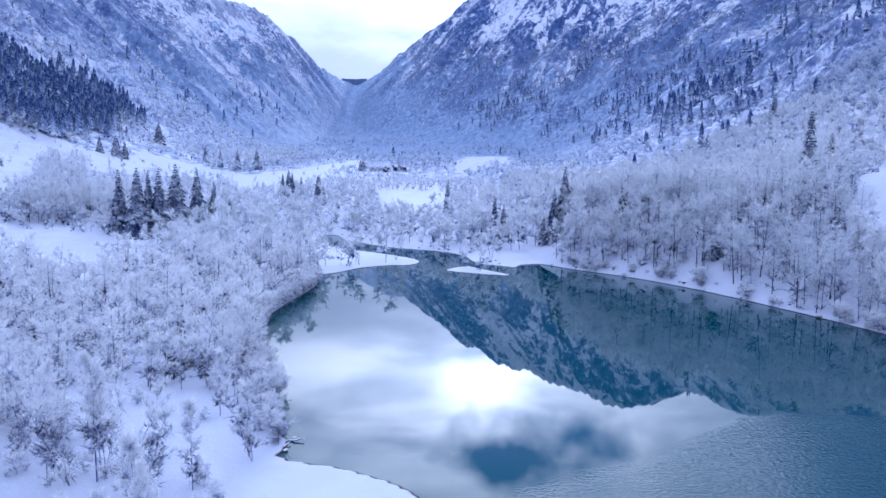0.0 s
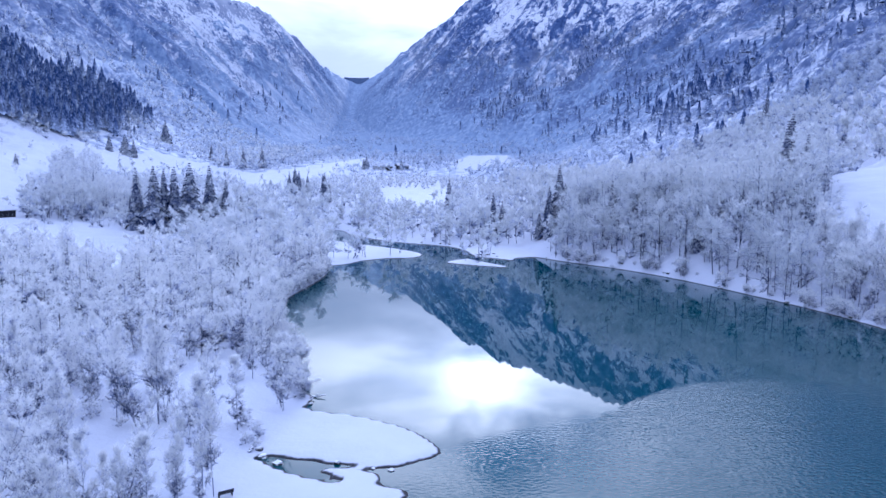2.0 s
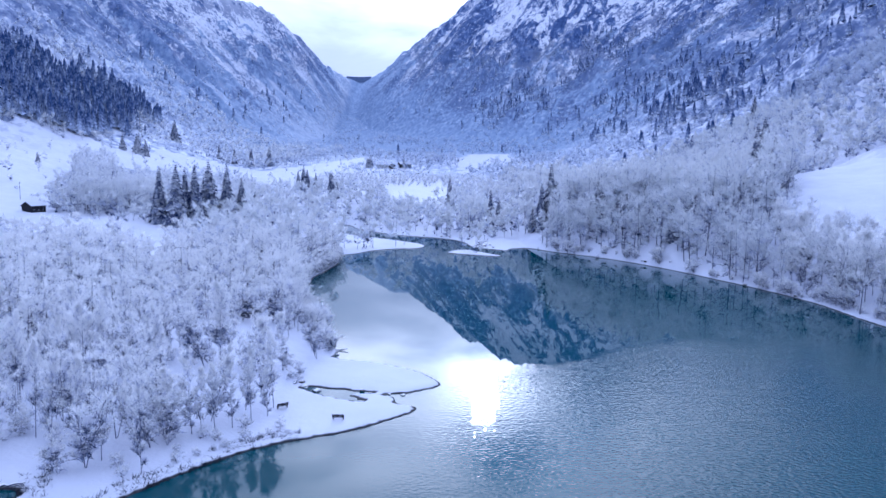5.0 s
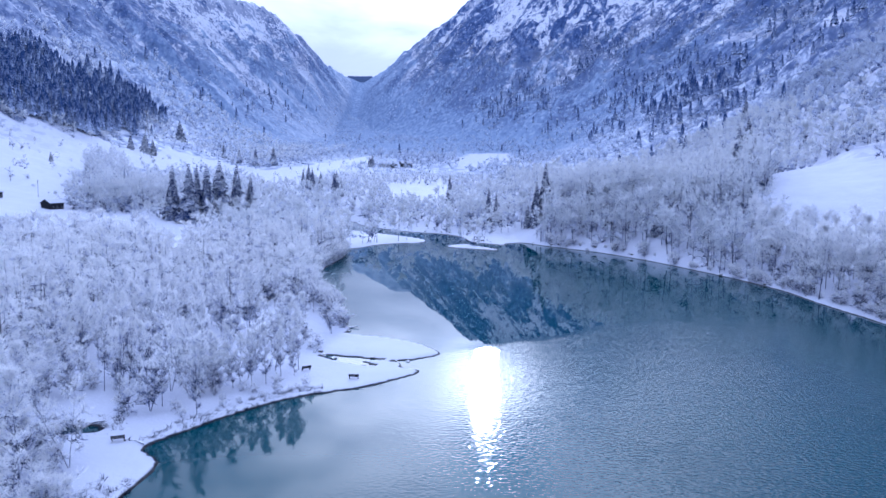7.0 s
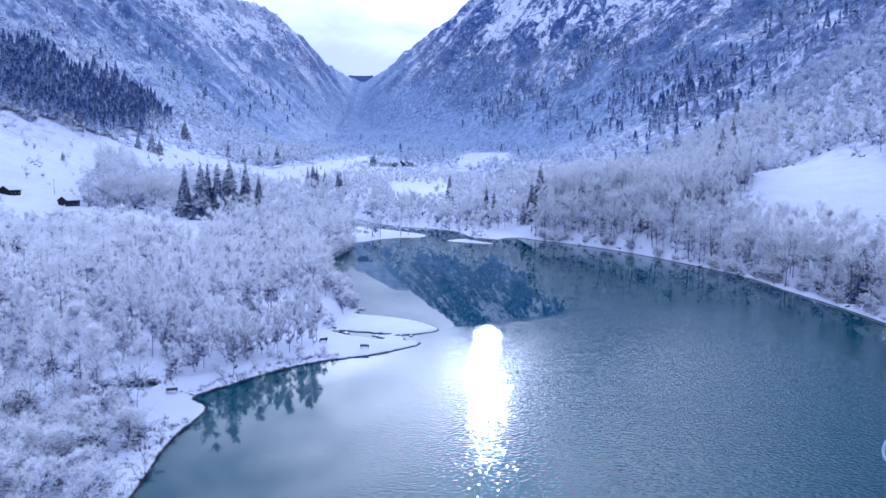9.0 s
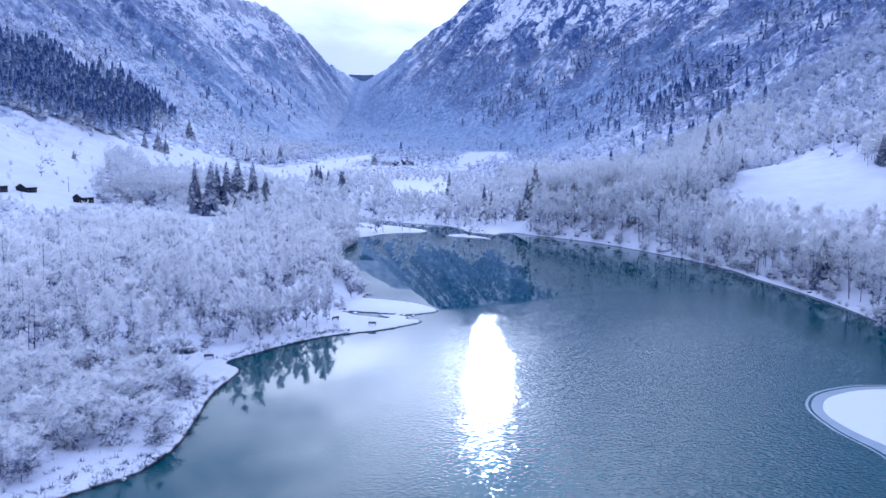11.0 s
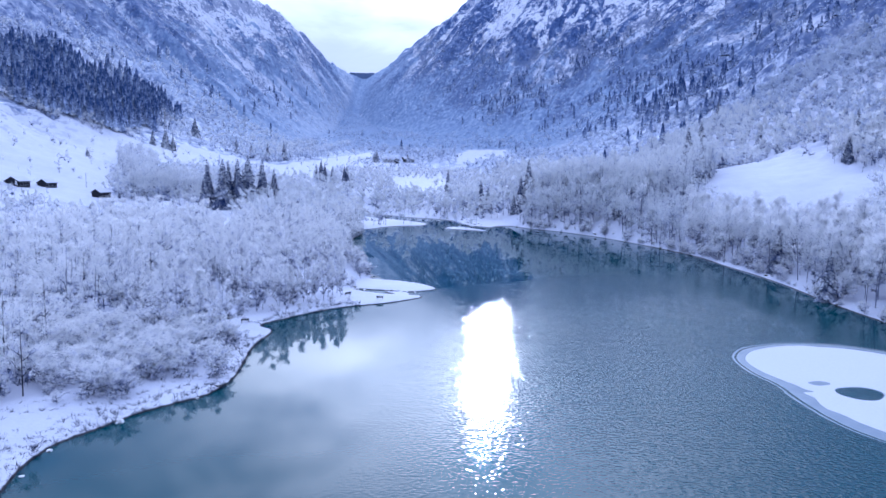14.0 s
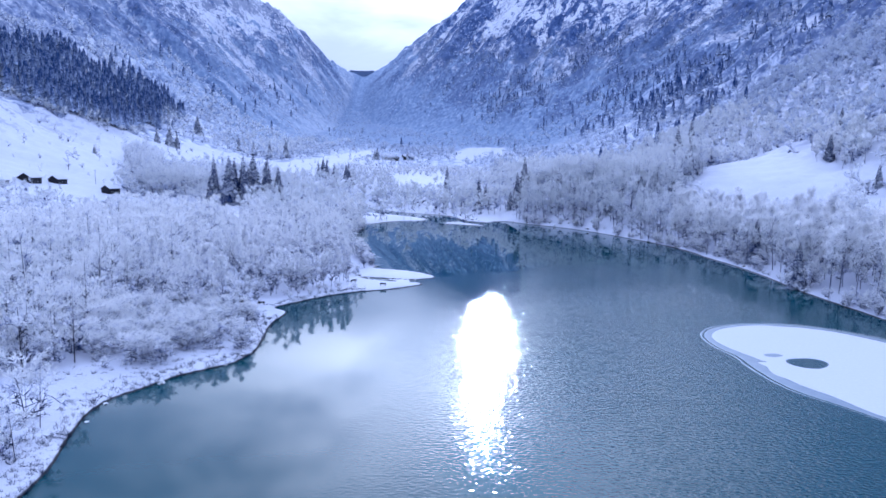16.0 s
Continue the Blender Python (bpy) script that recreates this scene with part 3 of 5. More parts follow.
def far_mountain():
    """Snowfields and rock bands that rise behind the head of the valley."""
    x, y = np.meshgrid(np.linspace(-1700, 700, 120), np.linspace(6300, 8300, 60), indexing="ij")
    ridge = 1010 + np.clip(x + 1150, 0, 1200) * 0.44 + (ridged(x / 500, y / 700, 5, 81) - 0.6) * 170
    z = ridge - np.abs(y - 7600 - (fbm(x / 400, y * 0, 3, 83) - 0.5) * 500) * 0.62
    k = np.arange(119)[:, None] * 60 + np.arange(59)[None, :]
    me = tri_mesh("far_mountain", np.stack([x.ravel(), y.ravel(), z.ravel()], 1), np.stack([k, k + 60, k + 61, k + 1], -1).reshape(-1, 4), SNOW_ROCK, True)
    tagged(new("far_mountain", me), "pale snowfields with few rock bands behind the dam", "mountain", kind="structure")


def dam():
    """Curved concrete wall that closes the gap at the head of the valley."""
    thing = tagged(new("dam"), "distant dark concrete dam wall across the head of the valley", "dam")
    n = 25
    a = np.linspace(-1, 1, n)
    line = np.stack([-548 + 76 * a, 4440 + 30 * (1 - a * a)], 1)
    prof = [(14, 430), (3, 580), (3, 584), (-4, 584), (-9, 430)]
    v = np.concatenate([np.stack([line[:, 0], line[:, 1] - off, np.full(n, z)], 1) for off, z in prof])
    f = [(r * n + k, r * n + k + 1, (r + 1) * n + k + 1, (r + 1) * n + k) for r in range(4) for k in range(n - 1)]
    part("wall", tri_mesh("wall", v, np.array(f), CONCRETE), thing)
    w = np.concatenate([np.stack([line[:, 0], line[:, 1] - off, np.full(n, z)], 1) for off, z in ((4, 584.1), (4, 586), (2.5, 586), (2.5, 584.1))])
    f = [(r * n + k, r * n + k + 1, (r + 1) * n + k + 1, (r + 1) * n + k) for r in range(3) for k in range(n - 1)]
    part("parapet", tri_mesh("parapet", w, np.array(f), CONCRETE), thing)


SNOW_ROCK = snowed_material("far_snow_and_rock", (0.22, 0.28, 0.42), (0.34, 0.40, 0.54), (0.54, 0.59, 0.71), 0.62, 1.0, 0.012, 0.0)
CONCRETE = plain_material("dark_concrete", (0.10, 0.14, 0.24), (0.15, 0.19, 0.30), 0.05)
far_mountain()
dam()


def height_at(x, y):
    return float(lie(np.array([x], float), np.array([y], float))[0][0])

# ---- trees ----


def twig_set(rng, base, way, length, width, root=0.3, tip=0.9):
    """One thin triangle a twig, with its frost-and-shade tone at root and tip."""
    n = len(base)
    side = np.cross(way, rng.normal(size=(n, 3)))
    side /= np.linalg.norm(side, axis=1, keepdims=True) + 1e-9
    w = side * np.asarray(width)[:, None]
    end = base + way * np.asarray(length)[:, None]
    v = np.stack([base - w, base + w, end], 1).reshape(-1, 3)
    a = np.stack([np.broadcast_to(root, n), np.broadcast_to(root, n), np.broadcast_to(tip, n)], 1).ravel()
    return v, np.arange(3 * n).reshape(-1, 3), a


def unit(v):
    return v / (np.linalg.norm(v, axis=-1, keepdims=True) + 1e-9)


def frosted_tree(seed, tall, spread, limbs, puffs, per, size, bare=0.1, stems=1, droop=0.0, coarse=False, upright=0.45, leaf=0.09, rime=0.0):
    """Trunk with limbs, and a crown of frosted sprays at the ends of its side branches: (wood), (crown)."""
    rng = np.random.default_rng(seed)
    wood, crown, at_end, out_way, depth, middle, share, start = [], [], [], [], [], [], [], []
    for s in range(stems):
        lean = rng.normal(size=2) * (0.05 if stems == 1 else 0.22)
        h = tall * (1.0 if s == 0 else rng.uniform(0.6, 0.95))
        k = np.linspace(0, 1, 6)
        p = np.stack([lean[0] * h * k + rng.normal(size=6) * 0.012 * h * k, lean[1] * h * k + rng.normal(size=6) * 0.012 * h * k, h * k], 1)
        rad = (0.006 * tall + 0.02) * (1 - k * 0.9) / math.sqrt(stems)
        p[0, 2] = -0.4
        v, f = tube(p[::5] if coarse else p, rad[::5] * 1.4 if coarse else rad, 3 if coarse else 5)
        wood.append((v, f, np.full(len(v), 0.12)))
        for _ in range(limbs):
            f = bare + (0.99 - bare) * rng.uniform() ** 0.85
            at = np.array([np.interp(f, k, p[:, a]) for a in range(3)])
            turn = rng.uniform(0, 2 * np.pi)
            g = (f - bare) / (1 - bare)
            reach = spread * tall * (0.30 + 0.80 * math.sin(math.pi * min(1, g * 0.72 + 0.22))) * rng.uniform(0.65, 1.15)
            d = unit(np.array([math.cos(turn), math.sin(turn), rng.uniform(-0.1, 0.35) + upright * (0.4 + g)]))
            m = np.linspace(0, 1, 4)[:, None]
            bendy = np.array([0, 0, 1.0]) * (0.15 - droop) * reach
            line = at + d * reach * m + bendy * m**2 + rng.normal(size=(4, 3)) * 0.03 * reach * m
            if coarse:
                crown.append(twig_set(rng, line[:1], unit(line[-1:] - line[:1]), np.array([reach]), np.array([0.06]), 0.2, 0.5))
            else:
                v, fc = tube(line, np.linspace(0.36, 0.1, 4) * np.interp(f, k, rad) + 0.012, 3)
                wood.append((v, fc, np.full(len(v), 0.1)))
            n = max(2, puffs // (limbs * stems))
            q = 0.25 + 0.8 * rng.uniform(size=n) ** 0.7
            c = at + d * reach * q[:, None] + bendy * q[:, None] ** 2
            side = rng.normal(size=(n, 3)) * reach * 0.26
            side[:, 2] = side[:, 2] * 0.7 + 0.05 * reach
            ends = c + side
            crown.append(twig_set(rng, c, unit(side), np.linalg.norm(side, axis=1), np.full(n, 0.04 * size), 0.02, 0.4))
            at_end.append(ends)
            start.append(c)
            out_way.append(unit(side + d * reach * 0.4))
            depth.append(np.clip(q, 0, 1))
            middle.append(np.broadcast_to(at + d * reach * 0.6, (n, 3)))
            share.append(rng.normal() * 0.12 + rng.normal(size=n) * 0.11)
    ends, way, deep = np.repeat(np.concatenate(at_end), per, 0), np.repeat(np.concatenate(out_way), per, 0), np.repeat(np.concatenate(depth), per)
    n = len(ends)
    way = unit(way * 0.85 + rng.normal(size=(n, 3)) * 0.55 + np.array([0, 0, 0.22 - droop]))
    begin = np.repeat(np.concatenate(start), per, 0)
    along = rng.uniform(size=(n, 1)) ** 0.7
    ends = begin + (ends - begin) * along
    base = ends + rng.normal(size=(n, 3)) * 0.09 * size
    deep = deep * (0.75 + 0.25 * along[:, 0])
    # tone rises outward and upward: crown shade put into the frost value
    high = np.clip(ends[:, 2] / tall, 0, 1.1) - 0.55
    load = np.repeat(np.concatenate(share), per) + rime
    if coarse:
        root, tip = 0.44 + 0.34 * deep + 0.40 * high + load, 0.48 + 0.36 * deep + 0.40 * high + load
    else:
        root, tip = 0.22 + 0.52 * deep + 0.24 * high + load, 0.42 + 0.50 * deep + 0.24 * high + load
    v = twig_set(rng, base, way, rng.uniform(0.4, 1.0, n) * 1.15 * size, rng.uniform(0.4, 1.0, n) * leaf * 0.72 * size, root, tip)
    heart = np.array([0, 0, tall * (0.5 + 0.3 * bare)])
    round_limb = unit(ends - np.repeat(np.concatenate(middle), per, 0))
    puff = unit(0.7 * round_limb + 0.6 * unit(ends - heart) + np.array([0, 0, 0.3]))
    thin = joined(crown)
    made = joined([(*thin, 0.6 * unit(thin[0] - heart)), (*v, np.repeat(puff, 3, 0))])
    stem = joined(wood)
    return (*stem, np.zeros_like(stem[0])), made


def spruce(seed, tall, wide, tiers, arms, shreds):
    """Trunk, and tiers of drooping boughs."""
    rng = np.random.default_rng(seed)
    k = np.linspace(0, 1, 5)
    p = np.stack([0 * k, 0 * k, tall * k], 1)
    p[0, 2] = -0.5
    trunk = tube(p, 0.010 * tall * (1 - k * 0.92), 5)
    pieces = []
    for t in range(tiers):
        f = 0.08 + 0.9 * (t / (tiers - 1)) ** 0.9
        reach = wide * (1 - f) ** 0.95 * rng.uniform(0.85, 1.1) + 0.05
        count = max(4, int(arms * (1 - 0.6 * f)))
        for a in range(count):
            turn = 2 * math.pi * (a + rng.uniform(-0.35, 0.35)) / count + t
            out = np.array([math.cos(turn), math.sin(turn), 0])
            across = np.array([-out[1], out[0], 0])
            rr = reach * rng.uniform(0.75, 1.15)
            z0 = tall * f
            w = rr * 0.36 + 0.08
            sag = rr * rng.uniform(0.45, 0.85)
            mid, tip = out * rr * 0.55 + (0, 0, z0 - sag * 0.35), out * rr + (0, 0, z0 - sag)
            root = np.array([0, 0, z0 + 0.12 * rr])
            v = np.array([root, mid - across * w + (0, 0, -0.25 * w), mid + (0, 0, 0.2 * w), mid + across * w + (0, 0, -0.25 * w), tip - across * w * 0.35, tip + across * w * 0.35 - (0, 0, 0.1 * w)])
            pieces.append((v, np.array([(0, 1, 2), (0, 2, 3), (1, 4, 2), (2, 4, 5), (2, 5, 3)])))
            if shreds:
                m = shreds
                q = rng.uniform(0.25, 1.0, m)[:, None]
                base = out * rr * q + np.array([0, 0, 1.0]) * (z0 - sag * q) + across * rng.normal(size=(m, 1)) * w * 0.5
                way = unit(out * 0.6 + across * rng.normal(size=(m, 1)) * 0.9 + np.array([0, 0, -0.35]) + rng.normal(size=(m, 3)) * 0.25)
                pieces.append(twig_set(rng, base, way, rng.uniform(0.35, 0.8, m) * (0.5 + rr * 0.3), rng.uniform(0.5, 1, m) * 0.16)[:2])
    return trunk, joined(pieces)


def far_spruce(seed, tall, wide, tiers, sides):
    """Stacked ragged skirts of boughs, for spruces far off."""
    rng = np.random.default_rng(seed)
    v, f = [], []
    for t in range(tiers):
        k = t / tiers
        r = wide * (1 - k) ** 0.9 + 0.25
        z0, z1 = tall * (0.06 + 0.94 * k), tall * min(1.0, 0.06 + 0.94 * k + 1.9 / tiers)
        n = len(v)
        v.append((0, 0, z1))
        for a in range(sides):
            turn = 2 * math.pi * (a + rng.uniform(-0.3, 0.3)) / sides + t
            rr = r * (rng.uniform(0.85, 1.2) if a % 2 else rng.uniform(0.5, 0.75))
            v.append((rr * math.cos(turn), rr * math.sin(turn), z0 + (0.0 if a % 2 else 0.35 * tall / tiers) + rng.uniform(-0.3, 0.3)))
        f += [(n, n + 1 + a, n + 1 + (a + 1) % sides) for a in range(sides)]
    return np.array(v, float), np.array(f)


def tree_thing(name, made, mats, label, group):
    thing = tagged(new(name), label, "tree", group)
    part("trunk", tri_mesh("trunk", *made[0][:2], mats[0]), thing, "thin dark trunk with frosted limbs" if mats[1] is FROST else "")
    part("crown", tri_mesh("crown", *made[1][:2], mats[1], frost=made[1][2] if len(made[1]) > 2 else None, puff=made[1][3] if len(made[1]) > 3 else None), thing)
    return thing


def standing(x, y, size, turn, sink=0.0, wide=1.0):
    return pose(x, y, height_at(x, y) - sink, 0, 0, turn) @ Matrix.Diagonal((size * wide, size * wide, size, 1))


def plant(thing, m):
    made = copy_thing(thing, m)
    made.matrix_basis = m
    return made


def spread_points(rng, x0, x1, y0, y1, step):
    gx, gy = np.meshgrid(np.arange(x0, x1, step), np.arange(y0, y1, step), indexing="ij")
    p = np.stack([gx.ravel(), gy.ravel()], 1) + rng.uniform(-0.48, 0.48, (gx.size, 2)) * step
    rng.shuffle(p)
    return p


def scattered(name, label, category, kinds, mat, points, sizes, rng):
    """Many far plants in one mesh."""
    z = lie(points[:, 0], points[:, 1])[0]
    pieces = []
    for (x, y), h, s in zip(points, z, sizes):
        v, f, *more = kinds[rng.integers(len(kinds))]
        a = rng.uniform(0, 2 * np.pi)
        c, d = math.cos(a) * s, math.sin(a) * s
        w = np.stack([v[:, 0] * c - v[:, 1] * d + x, v[:, 0] * d + v[:, 1] * c + y, v[:, 2] * s * rng.uniform(0.85, 1.2) + h - 0.2], 1)
        if more:
            p = more[1]
            more = more[0] + rng.uniform(-0.26, 0.18), np.stack([(p[:, 0] * c - p[:, 1] * d) / s, (p[:, 0] * d + p[:, 1] * c) / s, p[:, 2]], 1)
        pieces.append((w, f, *more))
    v, f, *more = joined(pieces)
    ob = new(name, tri_mesh(name, v, f, mat, False, *more))
    return tagged(ob, label, category, kind="stuff")


rng = np.random.default_rng(11)
BIRCH = "slender leafless birch thick with white hoar frost"
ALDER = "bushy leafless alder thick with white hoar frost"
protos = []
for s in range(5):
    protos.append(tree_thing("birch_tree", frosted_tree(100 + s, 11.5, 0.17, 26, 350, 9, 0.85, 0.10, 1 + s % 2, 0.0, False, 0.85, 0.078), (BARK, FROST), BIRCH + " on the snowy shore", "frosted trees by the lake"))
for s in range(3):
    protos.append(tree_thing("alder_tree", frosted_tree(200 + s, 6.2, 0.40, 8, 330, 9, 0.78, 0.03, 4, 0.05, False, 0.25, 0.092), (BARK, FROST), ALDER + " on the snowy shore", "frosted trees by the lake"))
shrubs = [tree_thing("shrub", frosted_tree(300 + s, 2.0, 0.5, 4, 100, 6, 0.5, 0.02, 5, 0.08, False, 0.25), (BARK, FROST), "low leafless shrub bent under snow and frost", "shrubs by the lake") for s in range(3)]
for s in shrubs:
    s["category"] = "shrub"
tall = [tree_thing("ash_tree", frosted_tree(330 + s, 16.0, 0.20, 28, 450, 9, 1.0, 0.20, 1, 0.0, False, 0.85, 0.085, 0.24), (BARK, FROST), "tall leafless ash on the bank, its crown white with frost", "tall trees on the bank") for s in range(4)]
KIND = {"birch": protos[:5], "alder": protos[5:], "shrub": shrubs, "ash": tall}
used = set()


def put(kind, x, y, size, wide=1.0):
    choice = KIND[kind][int(rng.integers(len(KIND[kind])))]
    m = standing(x, y, size, rng.uniform(0, 360), 0.1, wide)
    if choice.name in used:
        return plant(choice, m)
    used.add(choice.name)
    choice.matrix_basis = m
    return choice


def coarse_kinds(seed, number, *args):
    return [joined(frosted_tree(seed + s, *args)) for s in range(number)]


mid_kinds = coarse_kinds(400, 6, 11.5, 0.22, 14, 98, 8, 1.05, 0.08, 1, 0.0, True, 0.55, 0.115) + coarse_kinds(420, 4, 6.8, 0.44, 5, 90, 8, 1.05, 0.03, 3, 0.05, True, 0.25, 0.115)
bank_kinds = coarse_kinds(470, 6, 13.0, 0.27, 16, 112, 7, 1.1, 0.06, 1, 0.0, True, 0.6, 0.115, 0.15)
back_kinds = coarse_kinds(400, 6, 11.5, 0.22, 10, 50, 7, 1.35, 0.08, 1, 0.0, True, 0.55, 0.135) + coarse_kinds(420, 3, 6.8, 0.44, 4, 48, 7, 1.35, 0.03, 3, 0.05, True, 0.25, 0.135)
far_kinds = coarse_kinds(440, 5, 11.0, 0.27, 8, 40, 6, 1.8, 0.06, 1, 0.0, True, 0.45, 0.19) + coarse_kinds(450, 5, 8.5, 0.42, 4, 40, 6, 1.8, 0.03, 2, 0.05, True, 0.25, 0.19)


def allowed(p, least=3.0):
    _, sd, side, lift = lie(p[:, 0], p[:, 1])
    w = wooded(p[:, 0], p[:, 1], sd, lift)
    return p[(w > 0.5) & (sd > least)]


# the wood between the shore and the meadows
left = allowed(np.concatenate([spread_points(rng, -175, -22, -78, 268, 5.0), spread_points(rng, -290, -175, 90, 262, 7.0)]), 0.6)
order = np.argsort(np.hypot(left[:, 0] + 30, (left[:, 1] - 40) * 0.55))
left = left[order]
for x, y in left[:185]:
    shore = -outline_distance(np.array([x]), np.array([y]), LAKE)[0]
    if y < 23 and x > -84:
        put("alder", x, y, rng.uniform(0.55, 1.05))
    elif shore > 3 and rng.uniform() < 0.75:
        put("birch", x, y, rng.uniform(0.75, 1.4), rng.uniform(0.6, 1.0))
    else:
        put("alder", x, y, 0.4 + 0.95 * rng.uniform() ** 1.4, rng.uniform(0.8, 1.15))
rest = left[185:]
deep_in = rest[:, 0] < -100
inner = rest[deep_in]
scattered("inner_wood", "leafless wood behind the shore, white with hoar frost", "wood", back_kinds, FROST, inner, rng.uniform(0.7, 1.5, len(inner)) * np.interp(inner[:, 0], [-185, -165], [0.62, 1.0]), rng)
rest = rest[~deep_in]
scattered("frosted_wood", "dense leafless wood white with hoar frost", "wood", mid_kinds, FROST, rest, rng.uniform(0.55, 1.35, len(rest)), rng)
# bushes thick behind the near shore
p = allowed(spread_points(rng, -100, -46, -40, 16, 4.4), 5.0)
for x, y in p[:70]:
    put("alder", x, y, rng.uniform(0.55, 1.1))
# shrubs on the open shore
for x, y, size in [(-51, 116, 1.5), (-46, 88, 1.3), (-50, 90, 1.6), (-42, 86, 1.2), (-38, 84, 1.0), (-54, 87, 1.5), (-48, 84, 0.9), (-37, 108, 1.0), (-44, 109, 0.8), (-38, 47, 0.7), (-36, 44, 0.6), (-35, 41, 0.8), (-33, 43, 0.6), (-30, 46, 0.7), (-28, 49, 0.8), (-32, 48, 1.0), (-25, 51, 0.6), (-24, 54, 0.9),
                   (-34, 49, 0.9), (-29, 53, 1.0), (-40, 36, 0.8), (-42, 39, 0.9), (-26, 77.5, 0.7), (-28, 79, 0.9), (-25, 104, 0.9), (-27, 109, 1.2), (-24, 100, 0.7),
                   (-47, -12, 1.4), (-50, -18, 1.1), (-46, 0, 1.2), (-52, -28, 0.9), (-58, -34, 1.2), (-54, 8, 1.4), (-62, -30, 0.8), (-57, 10, 1.5), (-68, -40, 0.9), (-76, -47, 1.1)]:
    put("shrub", x, y, size)
for x, y, size in [(-29, 56, 0.62), (-31, 53, 0.7), (-33, 51, 0.66), (-27, 58, 0.55), (-36, 50, 0.8), (-38, 46, 0.6), (-40, 45, 0.75), (-27, 62, 0.8), (-29, 64, 0.9), (-35, 55, 0.9), (-31, 60, 0.7)]:
    put("birch", x, y, size * 1.3, 0.8)
for x, y, size in [(-47.5, 17, 1.05), (-51, 12, 1.25), (-56, 17, 1.4), (-62, 20, 1.3), (-48, 5, 0.9), (-58, 4, 1.2)]:
    put("birch", x, y, size)
# bushes leaning over the water
for y in np.arange(100, 262, 2.6):
    edge = np.interp(y, [95, 101, 105, 116, 131, 149, 165, 185, 198, 217, 239, 268], [-23, -22, -25, -27, -32, -39, -44, -46, -47, -45, -43, -47])
    put("alder", edge - rng.uniform(0.2, 2.2), y, rng.uniform(0.5, 0.95))
# the steep bank
right = allowed(spread_points(rng, 36, 160, -60, 335, 5.8), 0.8)
front = right[np.argsort(np.abs(right[:, 0] - 122) + np.abs(right[:, 1] - 110) * 0.22)]
for x, y in front[:130]:
    kind = rng.choice(["ash", "birch", "alder"], p=[0.62, 0.2, 0.18])
    put(kind, x, y, rng.uniform(0.95, 1.45) if kind == "ash" else rng.uniform(0.8, 1.5), 0.9)
rest = front[130:]
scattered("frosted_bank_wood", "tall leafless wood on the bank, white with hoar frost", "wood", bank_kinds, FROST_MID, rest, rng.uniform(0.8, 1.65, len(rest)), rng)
for y in np.arange(-40, 300, 4.5):
    edge = np.interp(y, [-80, 19, 53, 117, 160, 180, 205, 232, 256, 274, 287], [122, 117, 115, 116, 113, 108, 100, 90, 78, 65, 52])
    if rng.uniform() < 0.7:
        put("shrub", edge + rng.uniform(0.3, 2.5), y + rng.uniform(-3, 3), rng.uniform(0.5, 1.3))
for y in np.arange(-40, 292, 3.1):
    edge = np.interp(y, [-80, 19, 53, 117, 160, 180, 205, 232, 256, 274, 287], [122, 117, 115, 116, 113, 108, 100, 90, 78, 65, 52])
    if rng.uniform() < 0.45:
        put("alder", edge + rng.uniform(0.6, 2.2), y + rng.uniform(-1, 1), rng.uniform(0.4, 1.0))
# woods behind
p = allowed(spread_points(rng, -330, 480, 262, 760, 9.6))
q = allowed(spread_points(rng, 150, 420, 60, 262, 9.0))
p = np.concatenate([p, q])
p = p[np.abs(np.arctan2(p[:, 0], p[:, 1] + 165)) < 0.66]
high = lie(p[:, 0], p[:, 1])[3] + rng.uniform(-15, 15, len(p)) > 58
low, high = p[~high], p[high]
grow = np.where((low[:, 0] < -195) & (low[:, 1] < 398), 0.6, 1.0) * np.where((low[:, 1] > 440) & (low[:, 0] < 60), np.interp(low[:, 1], [440, 560, 760], [0.85, 0.6, 0.45]), 1.0)
scattered("valley_wood", "leafless valley woods white with hoar frost", "wood", far_kinds, FROST_MID, low, rng.uniform(0.7, 1.7, len(low)) * grow, rng)
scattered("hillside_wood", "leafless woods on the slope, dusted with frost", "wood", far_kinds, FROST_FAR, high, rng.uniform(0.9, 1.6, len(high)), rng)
# far scrub on the slopes
clump_kinds = []
for s in range(6):
    clump_kinds += coarse_kinds(500 + s, 1, 11.0, 0.34, 4, 9, 4, 3.0, 0.03, 1, 0.0, True, 0.45, 0.24)
p = allowed(np.concatenate([spread_points(rng, -800, 700, 740, 1350, 15), spread_points(rng, -1000, 900, 1350, 2600, 23), spread_points(rng, -760, 260, 2600, 3500, 25)]))
p = p[fbm(p[:, 0] / 70, p[:, 1] / 110, 3, 91) + rng.uniform(-0.12, 0.12, len(p)) > np.where(p[:, 1] > 1350, 0.5, 0.42)]
p = p[np.abs(np.arctan2(p[:, 0], p[:, 1] + 160)) < 0.62]
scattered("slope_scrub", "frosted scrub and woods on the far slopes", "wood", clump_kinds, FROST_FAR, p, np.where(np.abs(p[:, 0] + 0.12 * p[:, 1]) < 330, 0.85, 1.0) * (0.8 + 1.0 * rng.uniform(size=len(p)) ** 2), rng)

# frosted woods that climb the slope above the meadows
p = allowed(spread_points(rng, -720, -240, 880, 1750, 13.5))
p = p[(fbm(p[:, 0] / 60, p[:, 1] / 90, 3, 97) + rng.uniform(-0.1, 0.1, len(p)) > 0.44) & (lie(p[:, 0], p[:, 1])[3] < 190)]
